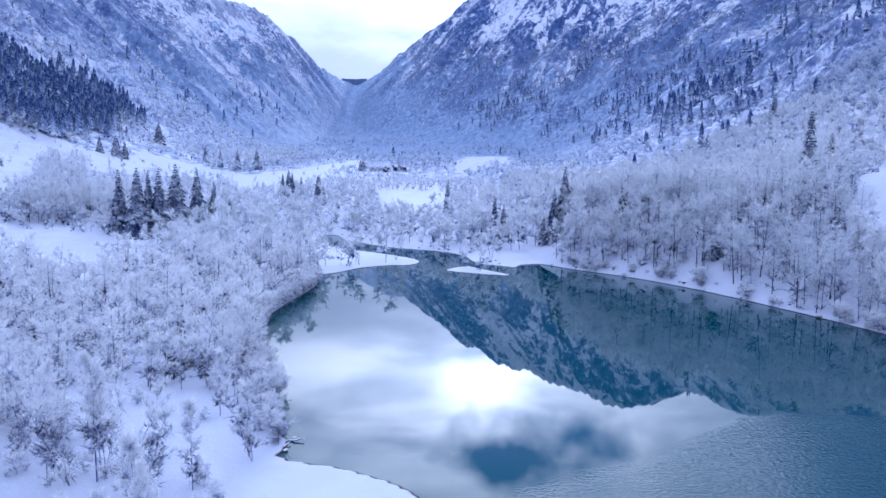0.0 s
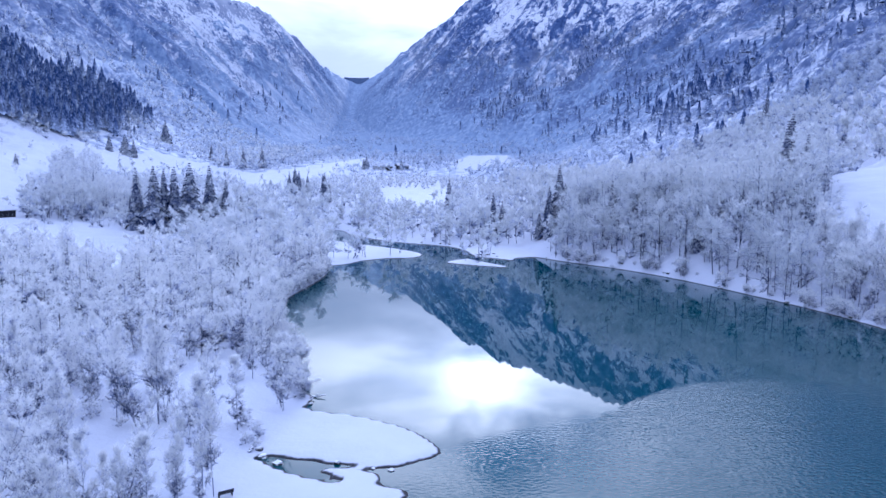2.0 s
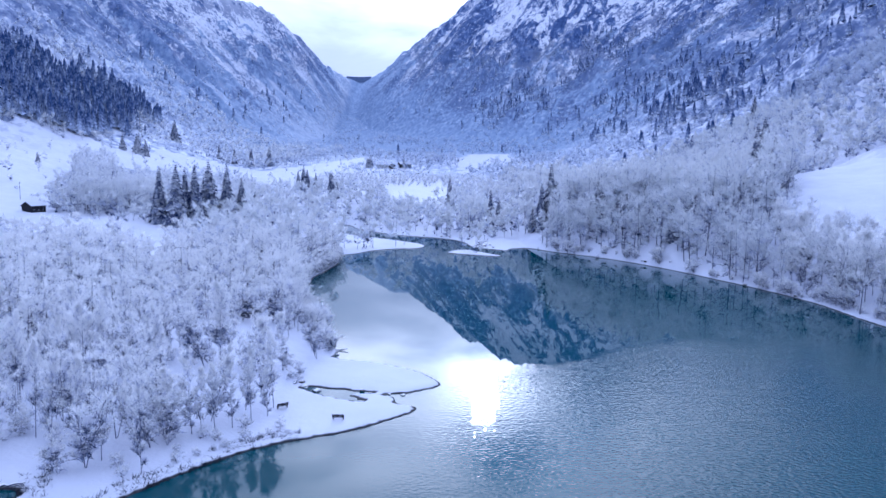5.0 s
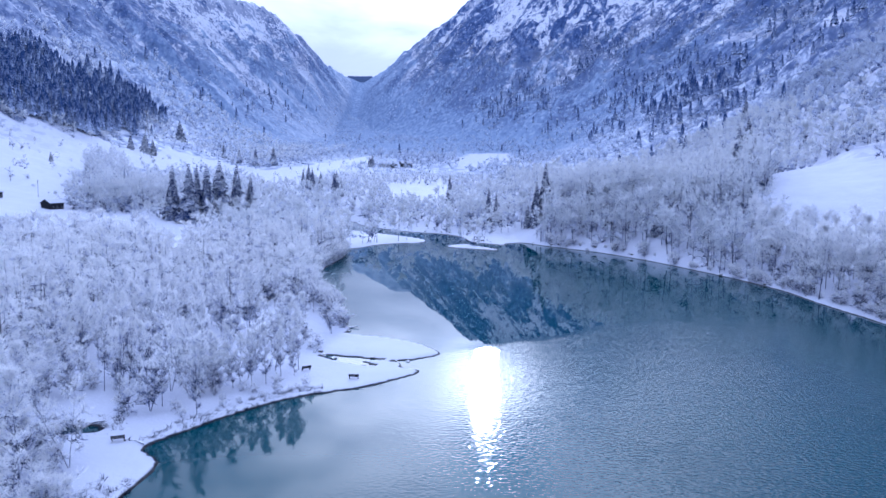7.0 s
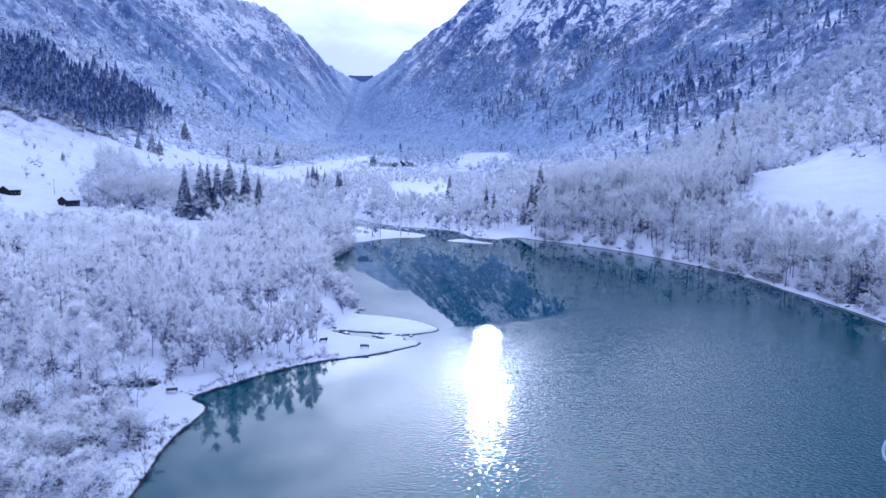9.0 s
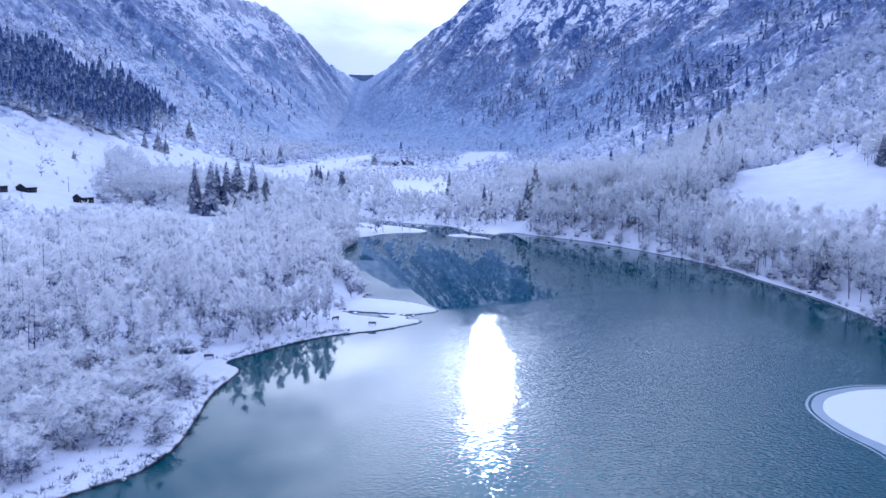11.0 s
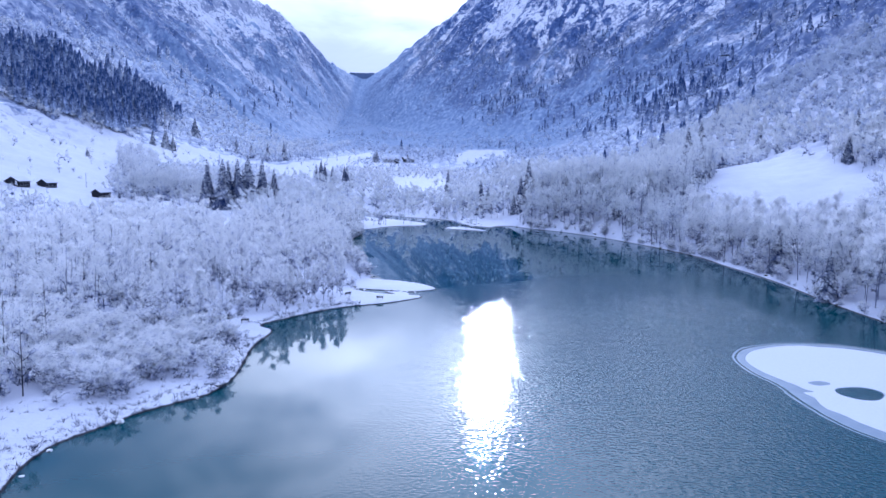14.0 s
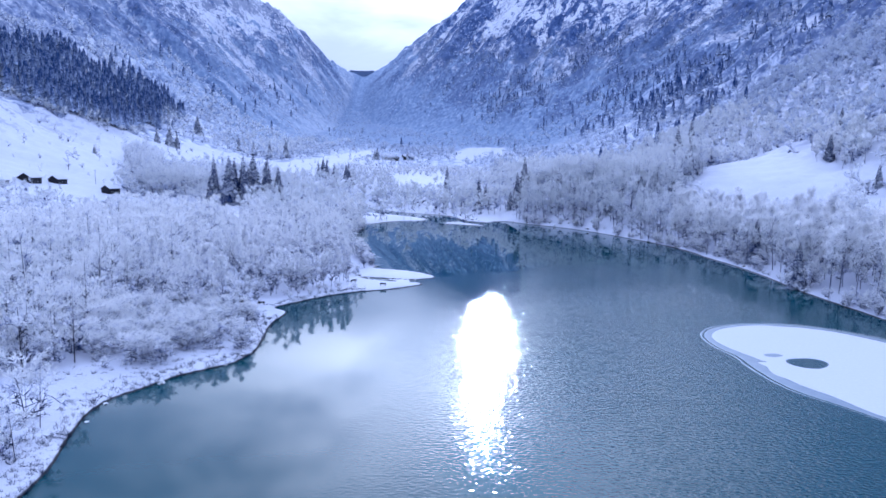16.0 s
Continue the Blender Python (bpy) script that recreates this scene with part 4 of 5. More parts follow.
scattered("climbing_wood", "pale frosted woods climbing the slope above the meadows", "wood", clump_kinds, FROST_MID, p, rng.uniform(0.7, 1.5, len(p)), rng)

# ---- spruces ----
fir_protos = [tree_thing("spruce_tree", spruce(600 + s, 20.0, w * 1.4, 27, 11, 14), (BARK, SPRUCE), "dark green spruce with snow on its drooping boughs", "spruces in the valley") for s, w in enumerate((3.6, 4.2, 3.2))]
FIR_AT = [(-174, 384, 35, 0.95), (-158, 369, 37, 0.95), (-159, 386, 35, 0.9), (-149, 375, 37, 0.95), (-146, 391, 38, 1.05), (-138, 401, 36, 1.0), (-131, 409, 27, 1.0), (-168, 396, 26, 0.9), (-153, 402, 27, 1.0), (-181, 395, 20, 1.0), (-124, 415, 17, 1.0),
          (145, 286, 31, 1.05), (168, 331, 34, 1.0), (150, 279, 24, 1.0), (142, 268, 15, 1.1), (147, 272, 18, 1.0), (139, 262, 12, 1.1), (214, 238, 15, 0.9), (207, 180, 11, 1.2), (216, 243, 14, 1.0), (129, 128, 11, 1.1), (133, 240, 13, 1.0), (164, 320, 24, 0.9),
          (56, 330, 31, 1.0), (51, 328, 24, 0.9), (60, 336, 20, 1.0), (47, 334, 14, 1.1), (115.8, 66, 15, 1.05), (122, 113, 17, 0.9), (124, 120, 14, 0.9), (253, 302, 19, 1.0), (298, 655, 32, 0.9), (3, 470, 22, 0.9), (27, 376, 24, 0.8), (33, 390, 18, 0.9), (-53, 20, 5.2, 1.3), (75, 300, 17, 1.0), (96, 250, 14, 1.0), (150, 330, 20, 1.0),
          (-118, 560, 20, 0.9), (-124, 575, 22, 0.9), (-130, 580, 18, 0.9), (-108, 545, 18, 0.9), (-92, 530, 20, 0.8), (-84, 500, 16, 0.9), (-100, 570, 17, 0.9), (-96, 12, 7, 1.1), (-118, 40, 8, 1.0),
          (-400, 838, 20, 1.2), (-392, 862, 26, 1.3), (-384, 868, 22, 1.2), (-372, 603, 10, 1.2), (-436, 1105, 34, 1.1), (-362, 1095, 26, 1.0), (-272, 950, 26, 1.0), (-247, 951, 28, 1.0), (-310, 1000, 24, 1.0), (-104, 930, 18, 1.2), (-108, 936, 15, 1.2), (-58, 932, 14, 1.2)]
for n, (x, y, tall, wide) in enumerate(FIR_AT):
    m = standing(x, y, tall / 20, n * 67, 0.2, wide)
    if n < 3:
        fir_protos[n].matrix_basis = m
    else:
        plant(fir_protos[n % 3], m)

fir_far = [far_spruce(620 + s, 20.0, 4.3, 8, 10) for s in range(6)]
rng = np.random.default_rng(23)
TIMBER = [(-606, 894), (-627, 996), (-629, 1077), (-605, 1099), (-594, 1124), (-561, 1123), (-563, 1192), (-527, 1200), (-492, 1190), (-470, 1058), (-446, 957), (-450, 890), (-438, 834), (-436, 785), (-450, 784), (-463, 762), (-479, 733), (-493, 704), (-540, 660), (-640, 780)]
p = spread_points(rng, -830, -430, 660, 1340, 8.8)
p = p[inside(p[:, 0], p[:, 1], TIMBER) + (fbm(p[:, 0] / 30, p[:, 1] / 30, 2, 3) - 0.5) * 30 > 0]
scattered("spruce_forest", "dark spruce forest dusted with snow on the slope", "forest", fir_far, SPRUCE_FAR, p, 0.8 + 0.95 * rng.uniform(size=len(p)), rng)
# frosted trees along the lower edge of the timber
edge = np.array([(-444, 900), (-432, 834), (-428, 785), (-446, 768), (-470, 722), (-486, 695), (-535, 650), (-600, 690)], float)
k = rng.uniform(0, len(edge) - 1.001, 90)
p = edge[k.astype(int)] + (edge[k.astype(int) + 1] - edge[k.astype(int)]) * (k % 1)[:, None] + rng.normal(size=(90, 2)) * 7
scattered("timber_fringe", "frosted leafless trees along the edge of the spruce forest", "wood", far_kinds, FROST_MID, p, rng.uniform(0.6, 1.3, 90), rng)
# lone frosted bushes on the meadows
p = np.concatenate([spread_points(rng, -620, -270, 380, 900, 25), spread_points(rng, -240, -110, 660, 1300, 40)])
p = np.concatenate([p, [[217, 286], [162, 160], [172, 163], [180, 165], [188, 168]]])
p = p[(rng.uniform(size=len(p)) < 0.75) | (p[:, 0] > 0)]
p = p[np.min([np.hypot(p[:, 0] - a, p[:, 1] - b) for a, b in ((-260, 395), (-307, 400), (-315, 385), (-320, 345))], axis=0) > 22]
scattered("meadow_bushes", "lone frosted bushes strewn over the snowy meadows", "bush", far_kinds, FROST, p, rng.uniform(0.25, 0.9, len(p)), rng)
# tall grove between the meadows, and a thin one higher up
p = spread_points(rng, -275, -185, 405, 490, 7.5)
p = p[inside(p[:, 0], p[:, 1], [(-250, 412), (-234, 414), (-200, 442), (-190, 470), (-232, 480), (-256, 455)]) > -3]
q = spread_points(rng, -390, -255, 490, 735, 12)
q = q[inside(q[:, 0], q[:, 1], [(-285, 500), (-350, 630), (-385, 710), (-345, 700), (-300, 600), (-262, 510)]) > -2]
p = np.concatenate([p, q])
scattered("meadow_grove", "tall leafless grove between the snowy meadows, white with frost", "wood", bank_kinds, FROST_MID, p, rng.uniform(1.05, 1.75, len(p)), rng)
# spruces strewn over the far slopes, thicker along some bands
p = spread_points(rng, -1000, 950, 620, 2700, 20)
_, sd, _, lift = lie(p[:, 0], p[:, 1])
dense = fbm(p[:, 0] / 140, p[:, 1] / 140, 3, 51)
STAND = [(384, 1232), (404, 1150), (450, 1150), (560, 1360), (580, 1400), (485, 1430), (430, 1430)]
ROW = [(300, 1440), (316, 1490), (352, 1400), (345, 1340)]
dense = dense + 0.5 * ((inside(p[:, 0], p[:, 1], STAND) > -30) | (inside(p[:, 0], p[:, 1], ROW) > -12)) - 0.05
chance = np.clip((dense - 0.53) * 6, 0.03, 0.9) * np.where(p[:, 0] < -150, 0.3, 0.8) * np.where(lift < 25, 0.06, 1.0) * (wooded(p[:, 0], p[:, 1], sd, lift) > 0.5) * np.clip(1.5 - lift / 420, 0.1, 1)
p = p[(rng.uniform(size=len(p)) < chance) & (np.abs(np.arctan2(p[:, 0], p[:, 1] + 160)) < 0.62)]
q = spread_points(rng, -700, 900, 1450, 3000, 19)
_, sd, _, lift = lie(q[:, 0], q[:, 1])
thick = np.clip((fbm(q[:, 0] / 90, q[:, 1] / 120, 3, 57) - 0.46) * 3.5, 0.02, 0.45) * np.where(q[:, 0] < -330 - 0.05 * q[:, 1], 0.3, 0.8) * np.clip((lift - 45) / 60, 0, 1) * (wooded(q[:, 0], q[:, 1], sd, lift) > 0.5) * np.clip(1.7 - lift / 300, 0.0, 1)
q = q[(rng.uniform(size=len(q)) < thick) & (np.abs(np.arctan2(q[:, 0], q[:, 1] + 160)) < 0.40)]
p = np.concatenate([p, q])
fir_small = [far_spruce(640 + s, 18.0, 4.0, 6, 8) for s in range(5)]
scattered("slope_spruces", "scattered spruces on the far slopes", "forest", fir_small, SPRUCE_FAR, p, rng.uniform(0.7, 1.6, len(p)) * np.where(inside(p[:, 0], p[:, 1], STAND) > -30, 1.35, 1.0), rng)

# ---- ice on the lake ----


def ice_sheet():
    centre = np.array([76.5, -20.0])
    rim = rounded(np.array([(-13.5, 22), (-8.5, 30), (1.5, 35), (13.5, 35), (21.5, 30), (29, 20), (36, 0), (31, -25), (15, -42), (-2, -36), (-6.5, -26), (-11.5, -17), (-12.5, -5), (-12, 4), (-14, 12)]), 2)
    ang, rad = np.arctan2(rim[:, 1], rim[:, 0]), np.hypot(rim[:, 0], rim[:, 1])
    order = np.argsort(ang)
    n = 160
    t = np.linspace(-np.pi, np.pi, n, endpoint=False)
    reach = np.interp(t, ang[order], rad[order], period=2 * np.pi)
    hole = 3.7 + 0.35 * np.sin(2 * t + 0.6) + 0.2 * np.sin(3 * t)
    thing = tagged(new("ice_sheet"), "thin lake ice under snow, with a grey wet rim and a round open hole", "ice", kind="structure")

    def slab(name, inner, outer, low, high, mat, label):
        rings = [(inner, low), (inner, high - 0.02), (inner + 0.1, high), ((inner + outer) / 2, high), (outer - 0.15, high), (outer, high - 0.02), (outer, low)]
        v = np.concatenate([np.stack([centre[0] + r * np.cos(t), centre[1] + r * np.sin(t), np.full(n, z)], 1) for r, z in rings])
        f = [(i * n + k, (i + 1) * n + k, (i + 1) * n + (k + 1) % n, i * n + (k + 1) % n) for i in range(len(rings) - 1) for k in range(n)]
        part(name, tri_mesh(name, v, np.array(f), mat), thing, label)

    lobes = 1.6 + 2.0 * vnoise(t * 1.5 + 9, t * 0 + 2, 5) + 2.2 * np.clip(vnoise(t * 3.2 + 20, t * 0 + 7, 8) - 0.55, 0, 1) * 2
    slab("ice_rim", hole + 0.05, reach, -0.05, 0.035, ICE, "grey wet ice")
    slab("snow_cover", hole + 0.25, reach - lobes, 0.036, 0.085, SNOW, "smooth snow lying on the ice")
    slab("ice_skin", reach + 0.55, reach + 0.95 + 0.3 * vnoise(t * 2.1 + 5, t * 0 + 3, 4), -0.03, 0.012, ICE, "thin pale skin of new ice")
    k = np.linspace(0, 2 * np.pi, 28, endpoint=False)
    ring = np.stack([72 + 2.0 * np.cos(k), -14.6 + (1.3 + 0.25 * np.sin(2 * k)) * np.sin(k), np.full(28, 0.091)], 1)
    v = np.concatenate([ring, [[72, -14.6, 0.093]]])
    part("wet_patch", tri_mesh("wet_patch", v, np.array([(i, (i + 1) % 28, 28) for i in range(28)]), ICE), thing, "grey wet patch in the snow")


ICE = plain_material("grey_lake_ice", (0.20, 0.25, 0.31), (0.33, 0.38, 0.44), 0.4, 0.25)
ice_sheet()

# ---- benches, cabins, small things ----


def bench(x, y, turn, label):
    thing = tagged(new("bench"), label, "bench", "benches by the lake")
    thing.matrix_basis = pose(x, y, height_at(x, y) - 0.02, 0, 0, turn)
    for k in range(3):
        bm = bmesh.new()
        box(bm, (1.9, 0.13, 0.05), (0, -0.16 + 0.16 * k, 0.46), bevel=0.01)
        part("slat", bm_mesh("slat", bm, WOOD), thing)
    for k in range(3):
        bm = bmesh.new()
        box(bm, (1.9, 0.04, 0.15), (0, 0.27 + 0.05 * k, 0.60 + 0.17 * k), (-16, 0, 0), 0.01)
        part("backrest_slat", bm_mesh("backrest_slat", bm, WOOD), thing)
    for side in (-0.78, 0.78):
        bm = bmesh.new()
        box(bm, (0.08, 0.09, 0.50), (side, -0.18, 0.20))
        box(bm, (0.08, 0.09, 1.12), (side, 0.26, 0.48), (-12, 0, 0))
        box(bm, (0.08, 0.55, 0.08), (side, 0.02, 0.40))
        part("leg", bm_mesh("leg", bm, WOOD), thing)
    bm = bmesh.new()
    bmesh.ops.create_grid(bm, x_segments=14, y_segments=5, size=1.0)
    for v in bm.verts:
        bow = (1 - v.co.x**6) * (1 - v.co.y**4)
        v.co = Vector((v.co.x * 0.97, v.co.y * 0.25, 0.485 + 0.16 * bow * (0.9 + 0.1 * math.sin(v.co.x * 5))))
    part("snow_cushion", bm_mesh("snow_cushion", bm, SNOW), thing, "thick snow on the seat")


put("alder", -57.5, 22.5, 1.3, 0.62)
for x, y in spread_points(rng, 213, 243, 226, 262, 8.5):
    put("ash", x, y, rng.uniform(0.55, 0.9), 1.1)
put("ash", 150, 174, 1.0, 0.75)
put("ash", 153, 179, 0.95, 0.75)
bench(-15.8, 57.6, 180, "dark wooden bench half buried in snow on the spit")
bench(-25.6, 62.0, 215, "dark wooden bench under snow beside thin birches")
bench(-45.5, 26.5, 200, "wooden bench under a thick snow cushion near the shore")


def cabin(name, x, y, turn, wide, deep, wall, label, group, walls, chimney=False, eave=0.7):
    """Gabled timber house: walls with openings, roof slopes under snow."""
    thing = tagged(new(name), label, "house", group)
    ground = min(height_at(x + a, y + b) for a in (-wide / 2, wide / 2) for b in (-deep / 2, deep / 2))
    thing.matrix_basis = pose(x, y, ground, 0, 0, turn)
    ridge = wall + deep * 0.27
    bm = bmesh.new()
    prof = [(-deep / 2, 0), (deep / 2, 0), (deep / 2, wall), (0, ridge), (-deep / 2, wall)]
    ends = [[bm.verts.new((sx * wide / 2, a, b)) for a, b in prof] for sx in (-1, 1)]
    bm.faces.new(ends[0][::-1])
    bm.faces.new(ends[1])
    for k in range(5):
        bm.faces.new([ends[0][k], ends[0][(k + 1) % 5], ends[1][(k + 1) % 5], ends[1][k]])
    bmesh.ops.recalc_face_normals(bm, faces=bm.faces)
    part("wall", bm_mesh("wall", bm, walls), thing)
    for sgn in (-1, 1):
        slope = math.degrees(math.atan2(ridge - wall, deep / 2))
        length = math.hypot(deep / 2, ridge - wall) + eave
        mid = (0, sgn * (deep / 4 + eave * 0.36), (wall + ridge) / 2 - eave * 0.2)
        bm = bmesh.new()
        box(bm, (wide + 2 * eave, length, 0.16), (mid[0], mid[1], mid[2] + 0.1), (-sgn * slope, 0, 0))
        roof = part("roof", bm_mesh("roof", bm, WOOD), thing)
        bm = bmesh.new()
        box(bm, (wide + 2 * eave - 0.1, length - 0.05, 0.38), (mid[0], mid[1], mid[2] + 0.38), (-sgn * slope, 0, 0), 0.12)
        part("snow_layer", bm_mesh("snow_layer", bm, SNOW), roof, "thick snow on the roof")
    count = max(2, int(wide / 2.6))
    for floor_z in ((1.4,) if wall < 4 else (1.5, 4.1)):
        for k in range(count):
            bm = bmesh.new()
            at = -wide / 2 + wide * (k + 0.5) / count
            box(bm, (1.0, 0.12, 1.15), (at, -deep / 2 - 0.03, floor_z))
            win = part("window", bm_mesh("window", bm, PLASTER), thing)
            bm = bmesh.new()
            box(bm, (0.8, 0.06, 0.95), (at, -deep / 2 - 0.08, floor_z))
            part("pane", bm_mesh("pane", bm, GLASS), win)
    bm = bmesh.new()
    box(bm, (0.10, 1.0, 2.0), (wide / 2 + 0.04, 0, 1.0))
    part("door", bm_mesh("door", bm, WOOD), thing)
    if chimney:
        bm = bmesh.new()
        box(bm, (0.7, 0.7, 1.6), (wide * 0.2, 0.3, ridge + 0.5))
        part("chimney", bm_mesh("chimney", bm, STONE), thing)


CABINS = "cabins on the meadow"
cabin("cabin", -262, 403, 68, 10, 9, 4.2, "dark timber hay barn with a snowy roof on the meadow", CABINS, WOOD)
cabin("cabin", -309, 413, 72, 9, 10, 3.8, "low dark timber shed with a snowy roof beside a barn", CABINS, WOOD)
cabin("cabin", -317, 388, 80, 11, 12, 4.6, "dark timber farmhouse with a snowy gabled roof", CABINS, WOOD)
cabin("cabin", -320, 354, 95, 12, 9, 3.4, "dark timber barn with a broad snowy gable", CABINS, WOOD)
cabin("farmhouse", -88, 935, 6, 17, 11, 5.4, "pale farmhouse with dark timber gable and snowy roof in the valley", "", PLASTER, True, 1.4)
cabin("farmhouse", -58, 948, 20, 15, 10, 5.2, "dark timber farmhouse with a broad snowy roof in the valley", "", WOOD, True, 1.2)
cabin("barn", -74, 925, 96, 12, 9, 4.5, "dark timber barn with a snowy roof beside the farmhouse", "", WOOD)
cabin("cabin", 143, 102, 30, 5, 4, 2.2, "small timber hut under snow among the birches", CABINS, WOOD)


def utility_pole(x, y, tall):
    thing = tagged(new("utility_pole"), "thin dark wooden utility pole on the meadow", "pole", "utility poles")
    thing.matrix_basis = pose(x, y, height_at(x, y), 0, 0, 30)
    part("pole", tri_mesh("pole", *tube([(0, 0, -0.5), (0, 0, tall * 0.5), (0, 0, tall)], [0.16, 0.13, 0.1], 6), WOOD), thing)
    bm = bmesh.new()
    box(bm, (1.6, 0.12, 0.12), (0, 0, tall - 0.5))
    part("crossarm", bm_mesh("crossarm", bm, WOOD), thing)


utility_pole(-290, 436, 12)
utility_pole(-330, 470, 11)


def pylon(x, y, tall):
    thing = tagged(new("pylon"), "slim steel lattice power pylon at the forest edge", "pylon", "power pylons")
    thing.matrix_basis = pose(x, y, height_at(x, y), 0, 0, 40)
    for a, b in ((-1, -1), (1, -1), (1, 1), (-1, 1)):
        part("leg", tri_mesh("leg", *tube([(a * 2.2, b * 2.2, -0.5), (a * 0.9, b * 0.9, tall * 0.55), (a * 0.25, b * 0.25, tall)], [0.16, 0.12, 0.1], 4), METAL), thing)
    for k in range(8):
        z0, z1 = tall * k / 8, tall * (k + 1) / 8
        w0, w1 = np.interp([z0, z1], [0, tall * 0.55, tall], [2.2, 0.9, 0.25])
        for a, b, c, d in ((-1, -1, 1, -1), (1, 1, -1, 1), (1, -1, 1, 1), (-1, 1, -1, -1)):
            part("brace", tri_mesh("brace", *tube([(a * w0, b * w0, z0), ((a + c) * 0.25 * (w0 + w1), (b + d) * 0.25 * (w0 + w1), (z0 + z1) / 2), (c * w1, d * w1, z1)], [0.07, 0.07, 0.07], 3), METAL), thing)
    for z in (0.72, 0.85, 0.96):
        bm = bmesh.new()
        box(bm, (7.5 - abs(z - 0.85) * 18, 0.25, 0.25), (0, 0, tall * z))
        part("crossarm", bm_mesh("crossarm", bm, METAL), thing)
    return height_at(x, y) + tall


top_a = pylon(-440, 985, 38)
top_b = pylon(-520, 690, 36)
for off, z in ((-3, -6), (3, -6), (0, -2)):
    k = np.linspace(0, 1, 15)
    line = np.stack([-440 - 80 * k + off * 0.7, 985 - 295 * k - off * 0.3, top_a + (top_b - top_a) * k + z - 9 * 4 * k * (1 - k)], 1)
    tagged(new("power_line", tri_mesh("power_line", *tube(line, np.full(15, 0.07), 3), METAL)), "thin grey power line sagging between pylons", "cable", "power lines", "structure")


def driftwood(x, y, turn, long, label, name="log"):
    r = np.random.default_rng(int(abs(x * 7 + y)))
    k = np.linspace(0, 1, 7)
    line = np.stack([long * (k - 0.5), r.normal(size=7) * 0.06 * long, 0.12 + 0.25 * k + r.normal(size=7) * 0.04], 1)
    v, f = tube(line, 0.17 * (1 - 0.6 * k) * (0.6 + long / 5), 7)
    ob = new(name, tri_mesh(name, v, f, BARK, True))
    ob.matrix_basis = pose(x, y, max(height_at(x, y), 0.0), 0, 0, turn)
    tagged(ob, label, "log", "logs on the shore")


driftwood(-21.6, 101.5, 5, 2.6, "dark snow-topped log jutting over the lake")
driftwood(-22.3, 99.5, 70, 2.0, "dark snow-topped log on the bank")
driftwood(-26.5, 77.0, 100, 2.2, "dark fallen branch at the creek mouth")
driftwood(-52.5, 33.8, 10, 3.0, "dark fallen trunk beside the open pool")
driftwood(-42.3, 26.0, 160, 1.8, "dark root at the shore")


def boulder(x, y, size, seed):
    bm = bmesh.new()
    bmesh.ops.create_icosphere(bm, subdivisions=2, radius=1.0)
    for v in bm.verts:
        d = noise.noise(v.co * 1.3 + Vector((seed * 3.1, 0, 0)))
        v.co = v.co * (1 + 0.35 * d)
        v.co.z *= 0.6
    ob = new("boulder", bm_mesh("boulder", bm, STONE))
    ob.matrix_basis = pose(x, y, max(height_at(x, y), -0.1) + size * 0.12, 0, 0, seed * 40) @ Matrix.Scale(size, 4)
    tagged(ob, "dark boulder capped with snow at the waterline", "rock", "boulders on the shore")


r = np.random.default_rng(5)
for k, (x, y) in enumerate([(-24.5, 75.6), (-22, 73.4), (-25.5, 77.2), (-14, 73.5), (-9, 72.0), (-6.5, 71.6), (-22.2, 98), (-22, 103), (-24, 107), (20, 305), (23, 309), (17, 303), (24, 300), (-2, 352), (3, 349),
                            (-12, 357), (-30, 369), (-38, 380), (-48, 392), (-55, 408), (-60, 425), (46, 298), (54, 287), (62, 279), (72, 267), (84, 246), (94, 222), (104, 194), (111, 172), (114, 150), (117, 110),
                            (117.5, 95), (115.5, 60), (116.5, 40), (-49.5, -58), (-50.5, -50), (-46, -39), (-36.5, -22), (-38, -28)]):
    boulder(x, y, r.uniform(0.3, 0.85), k)


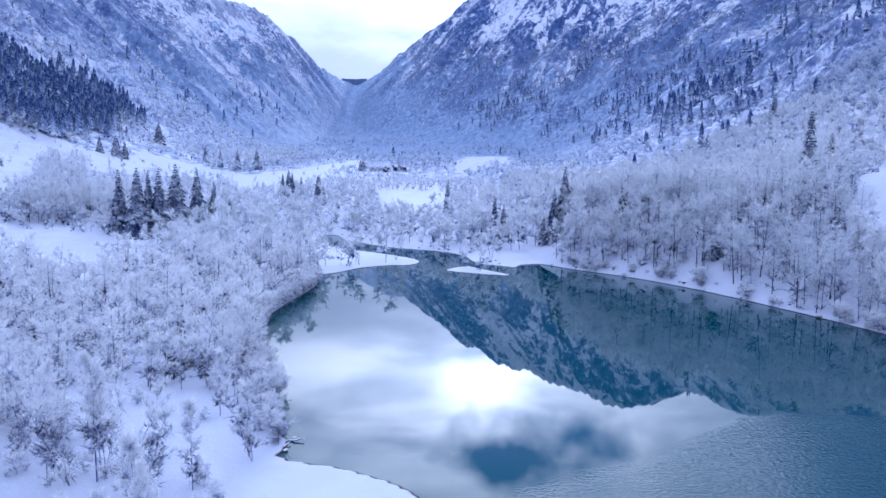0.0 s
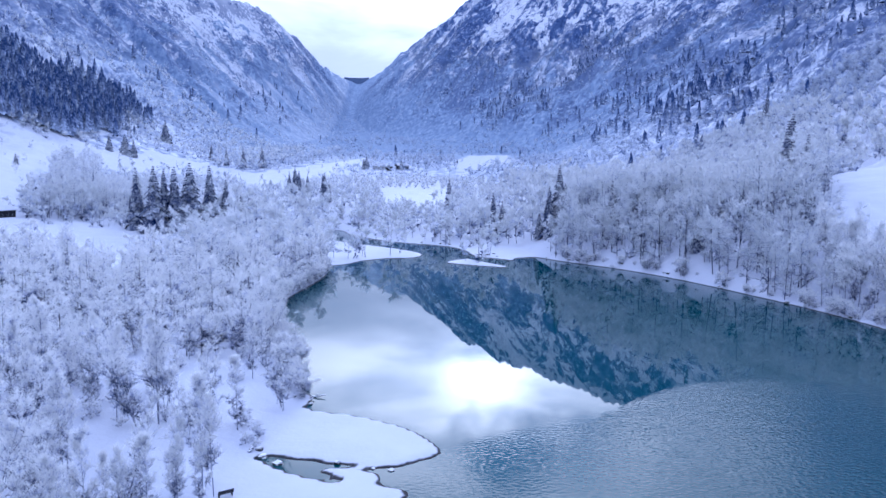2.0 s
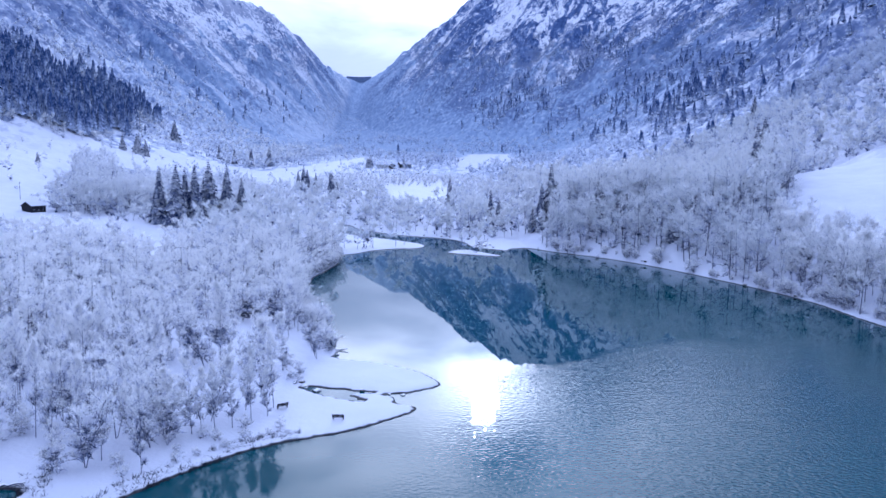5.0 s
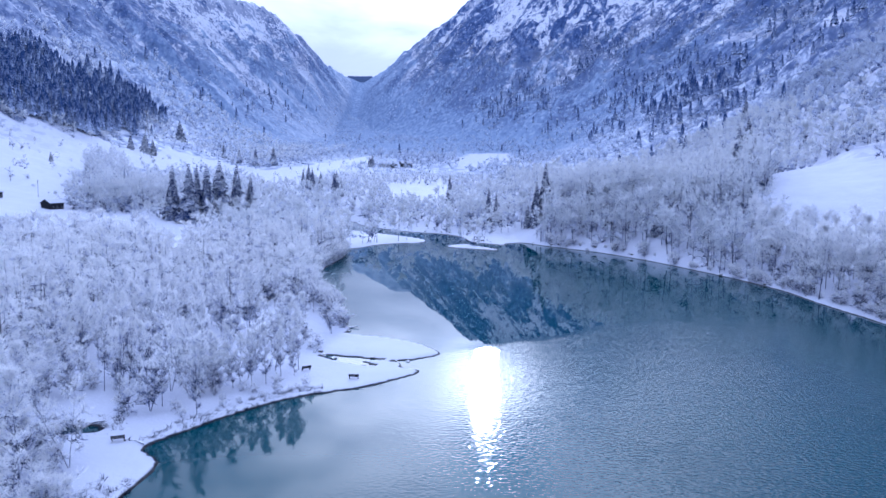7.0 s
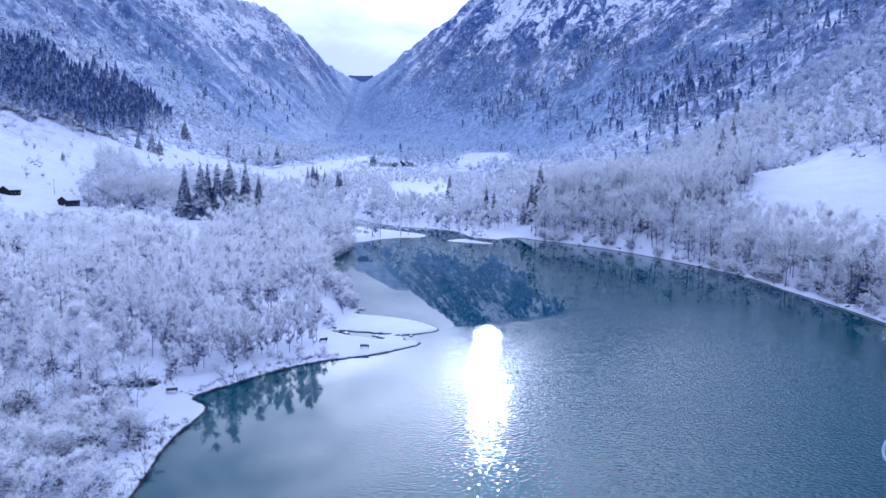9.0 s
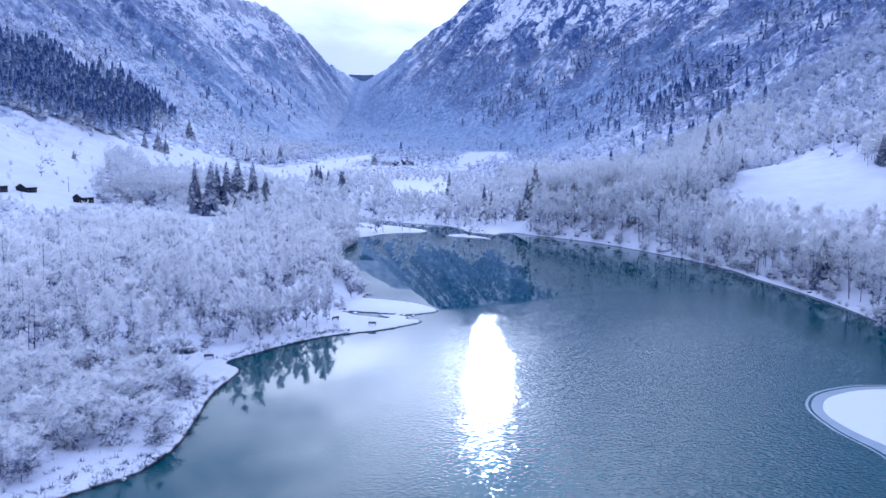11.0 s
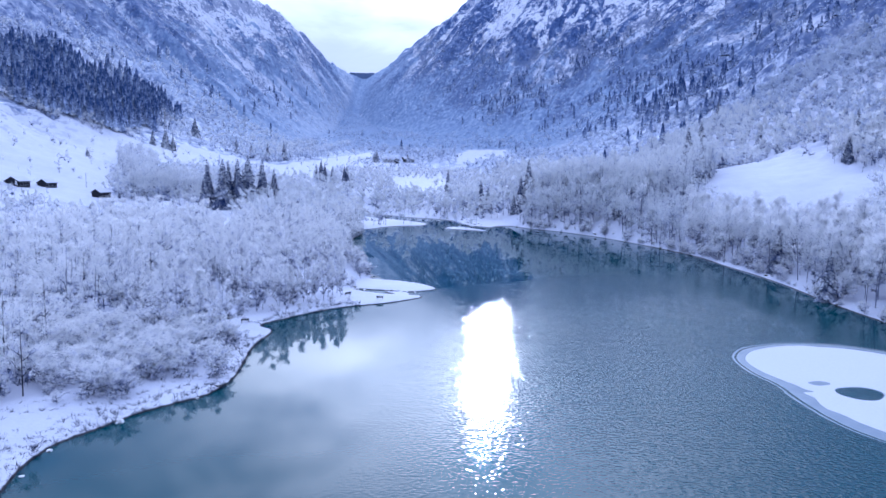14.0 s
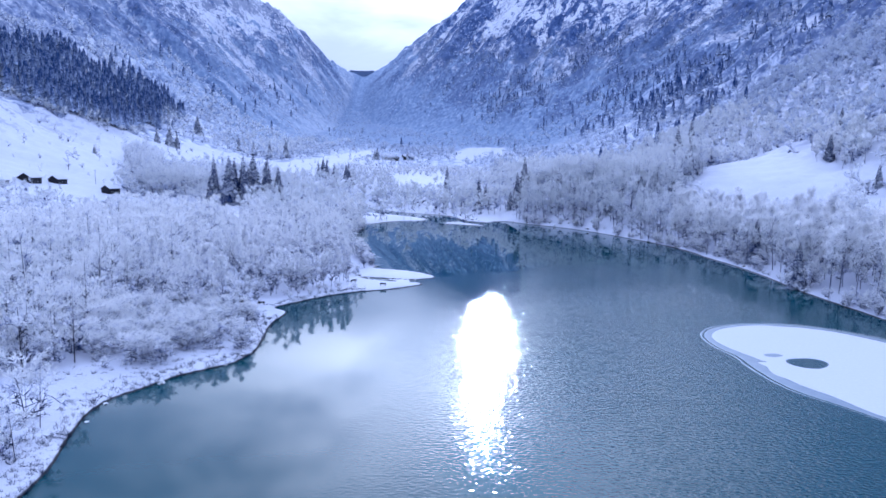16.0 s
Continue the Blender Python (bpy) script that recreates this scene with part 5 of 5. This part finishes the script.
def rowing_boat(x, y, turn):
    thing = tagged(new("rowing_boat"), "small dark rowing boat drawn up on the snowy bank", "boat")
    thing.matrix_basis = pose(x, y, height_at(x, y) + 0.05, 0, 0, turn)
    st = np.linspace(-1, 1, 9)
    v, f = [], []
    for s in st:
        w = 0.7 * (1 - max(0, s) ** 2.2) * (1 - 0.25 * max(0, -s)) + 0.02
        for a, b in ((-1, 0.55), (-0.8, 0.2), (0, 0.0), (0.8, 0.2), (1, 0.55), (0.85, 0.55), (0.66, 0.26), (0, 0.08), (-0.66, 0.26), (-0.85, 0.55)):
            v.append((s * 1.9, a * w, b + 0.12 * s * s))
    for i in range(8):
        for k in range(10):
            f.append((i * 10 + k, i * 10 + (k + 1) % 10, i * 10 + 10 + (k + 1) % 10, i * 10 + 10 + k))
    part("hull", tri_mesh("hull", v, np.array(f), WOOD), thing)
    for s in (-0.5, 0.3):
        bm = bmesh.new()
        box(bm, (0.22, 1.0, 0.04), (s * 1.9, 0, 0.42))
        part("thwart", bm_mesh("thwart", bm, WOOD), thing)


rowing_boat(120.5, 30, 60)

# frosted dry grass along the near shore
rng = np.random.default_rng(31)
g = spread_points(rng, -100, -20, -110, 56, 0.75)
_, sd, _, _ = lie(g[:, 0], g[:, 1])
keep = (sd > -0.3) & (sd < np.where(g[:, 1] < 18, 18, 3.5)) & ((g[:, 1] < 14) | (g[:, 1] > 26)) & (rng.uniform(size=len(g)) < np.clip(0.6 - sd / 16, 0.08, 0.6))
g = g[keep]
tufts = []
for s in range(5):
    q = np.random.default_rng(700 + s)
    n = 22
    way = unit(np.stack([q.normal(size=n) * 0.7, q.normal(size=n) * 0.7, np.abs(q.normal(size=n)) * 0.6 + 0.15], 1))
    tufts.append((*twig_set(q, q.normal(size=(n, 3)) * np.array([0.12, 0.12, 0.0]), way, q.uniform(0.35, 0.9, n), np.full(n, 0.035), 0.25, 0.62), np.zeros((3 * n, 3))))
# dark dead stalks and twigs in the shallow water
w = spread_points(rng, -100, -10, -110, 60, 0.6)
_, sd, _, _ = lie(w[:, 0], w[:, 1])
w = w[(sd > -0.9) & (sd < 0.35) & (fbm(w[:, 0] / 5, w[:, 1] / 5, 2, 19) + rng.uniform(-0.1, 0.1, len(w)) > 0.45)]
stalks = [(v, f, a - 0.42, p) for v, f, a, p in tufts]
scattered("dead_stalks", "dark dead stalks and twigs along the waterline", "reed", stalks, FROST, w, rng.uniform(0.5, 1.25, len(w)), rng)
scattered("frosted_grass", "frosted dry grass tufts along the snowy shore", "grass", tufts, FROST, g, rng.uniform(0.6, 1.5, len(g)), rng)
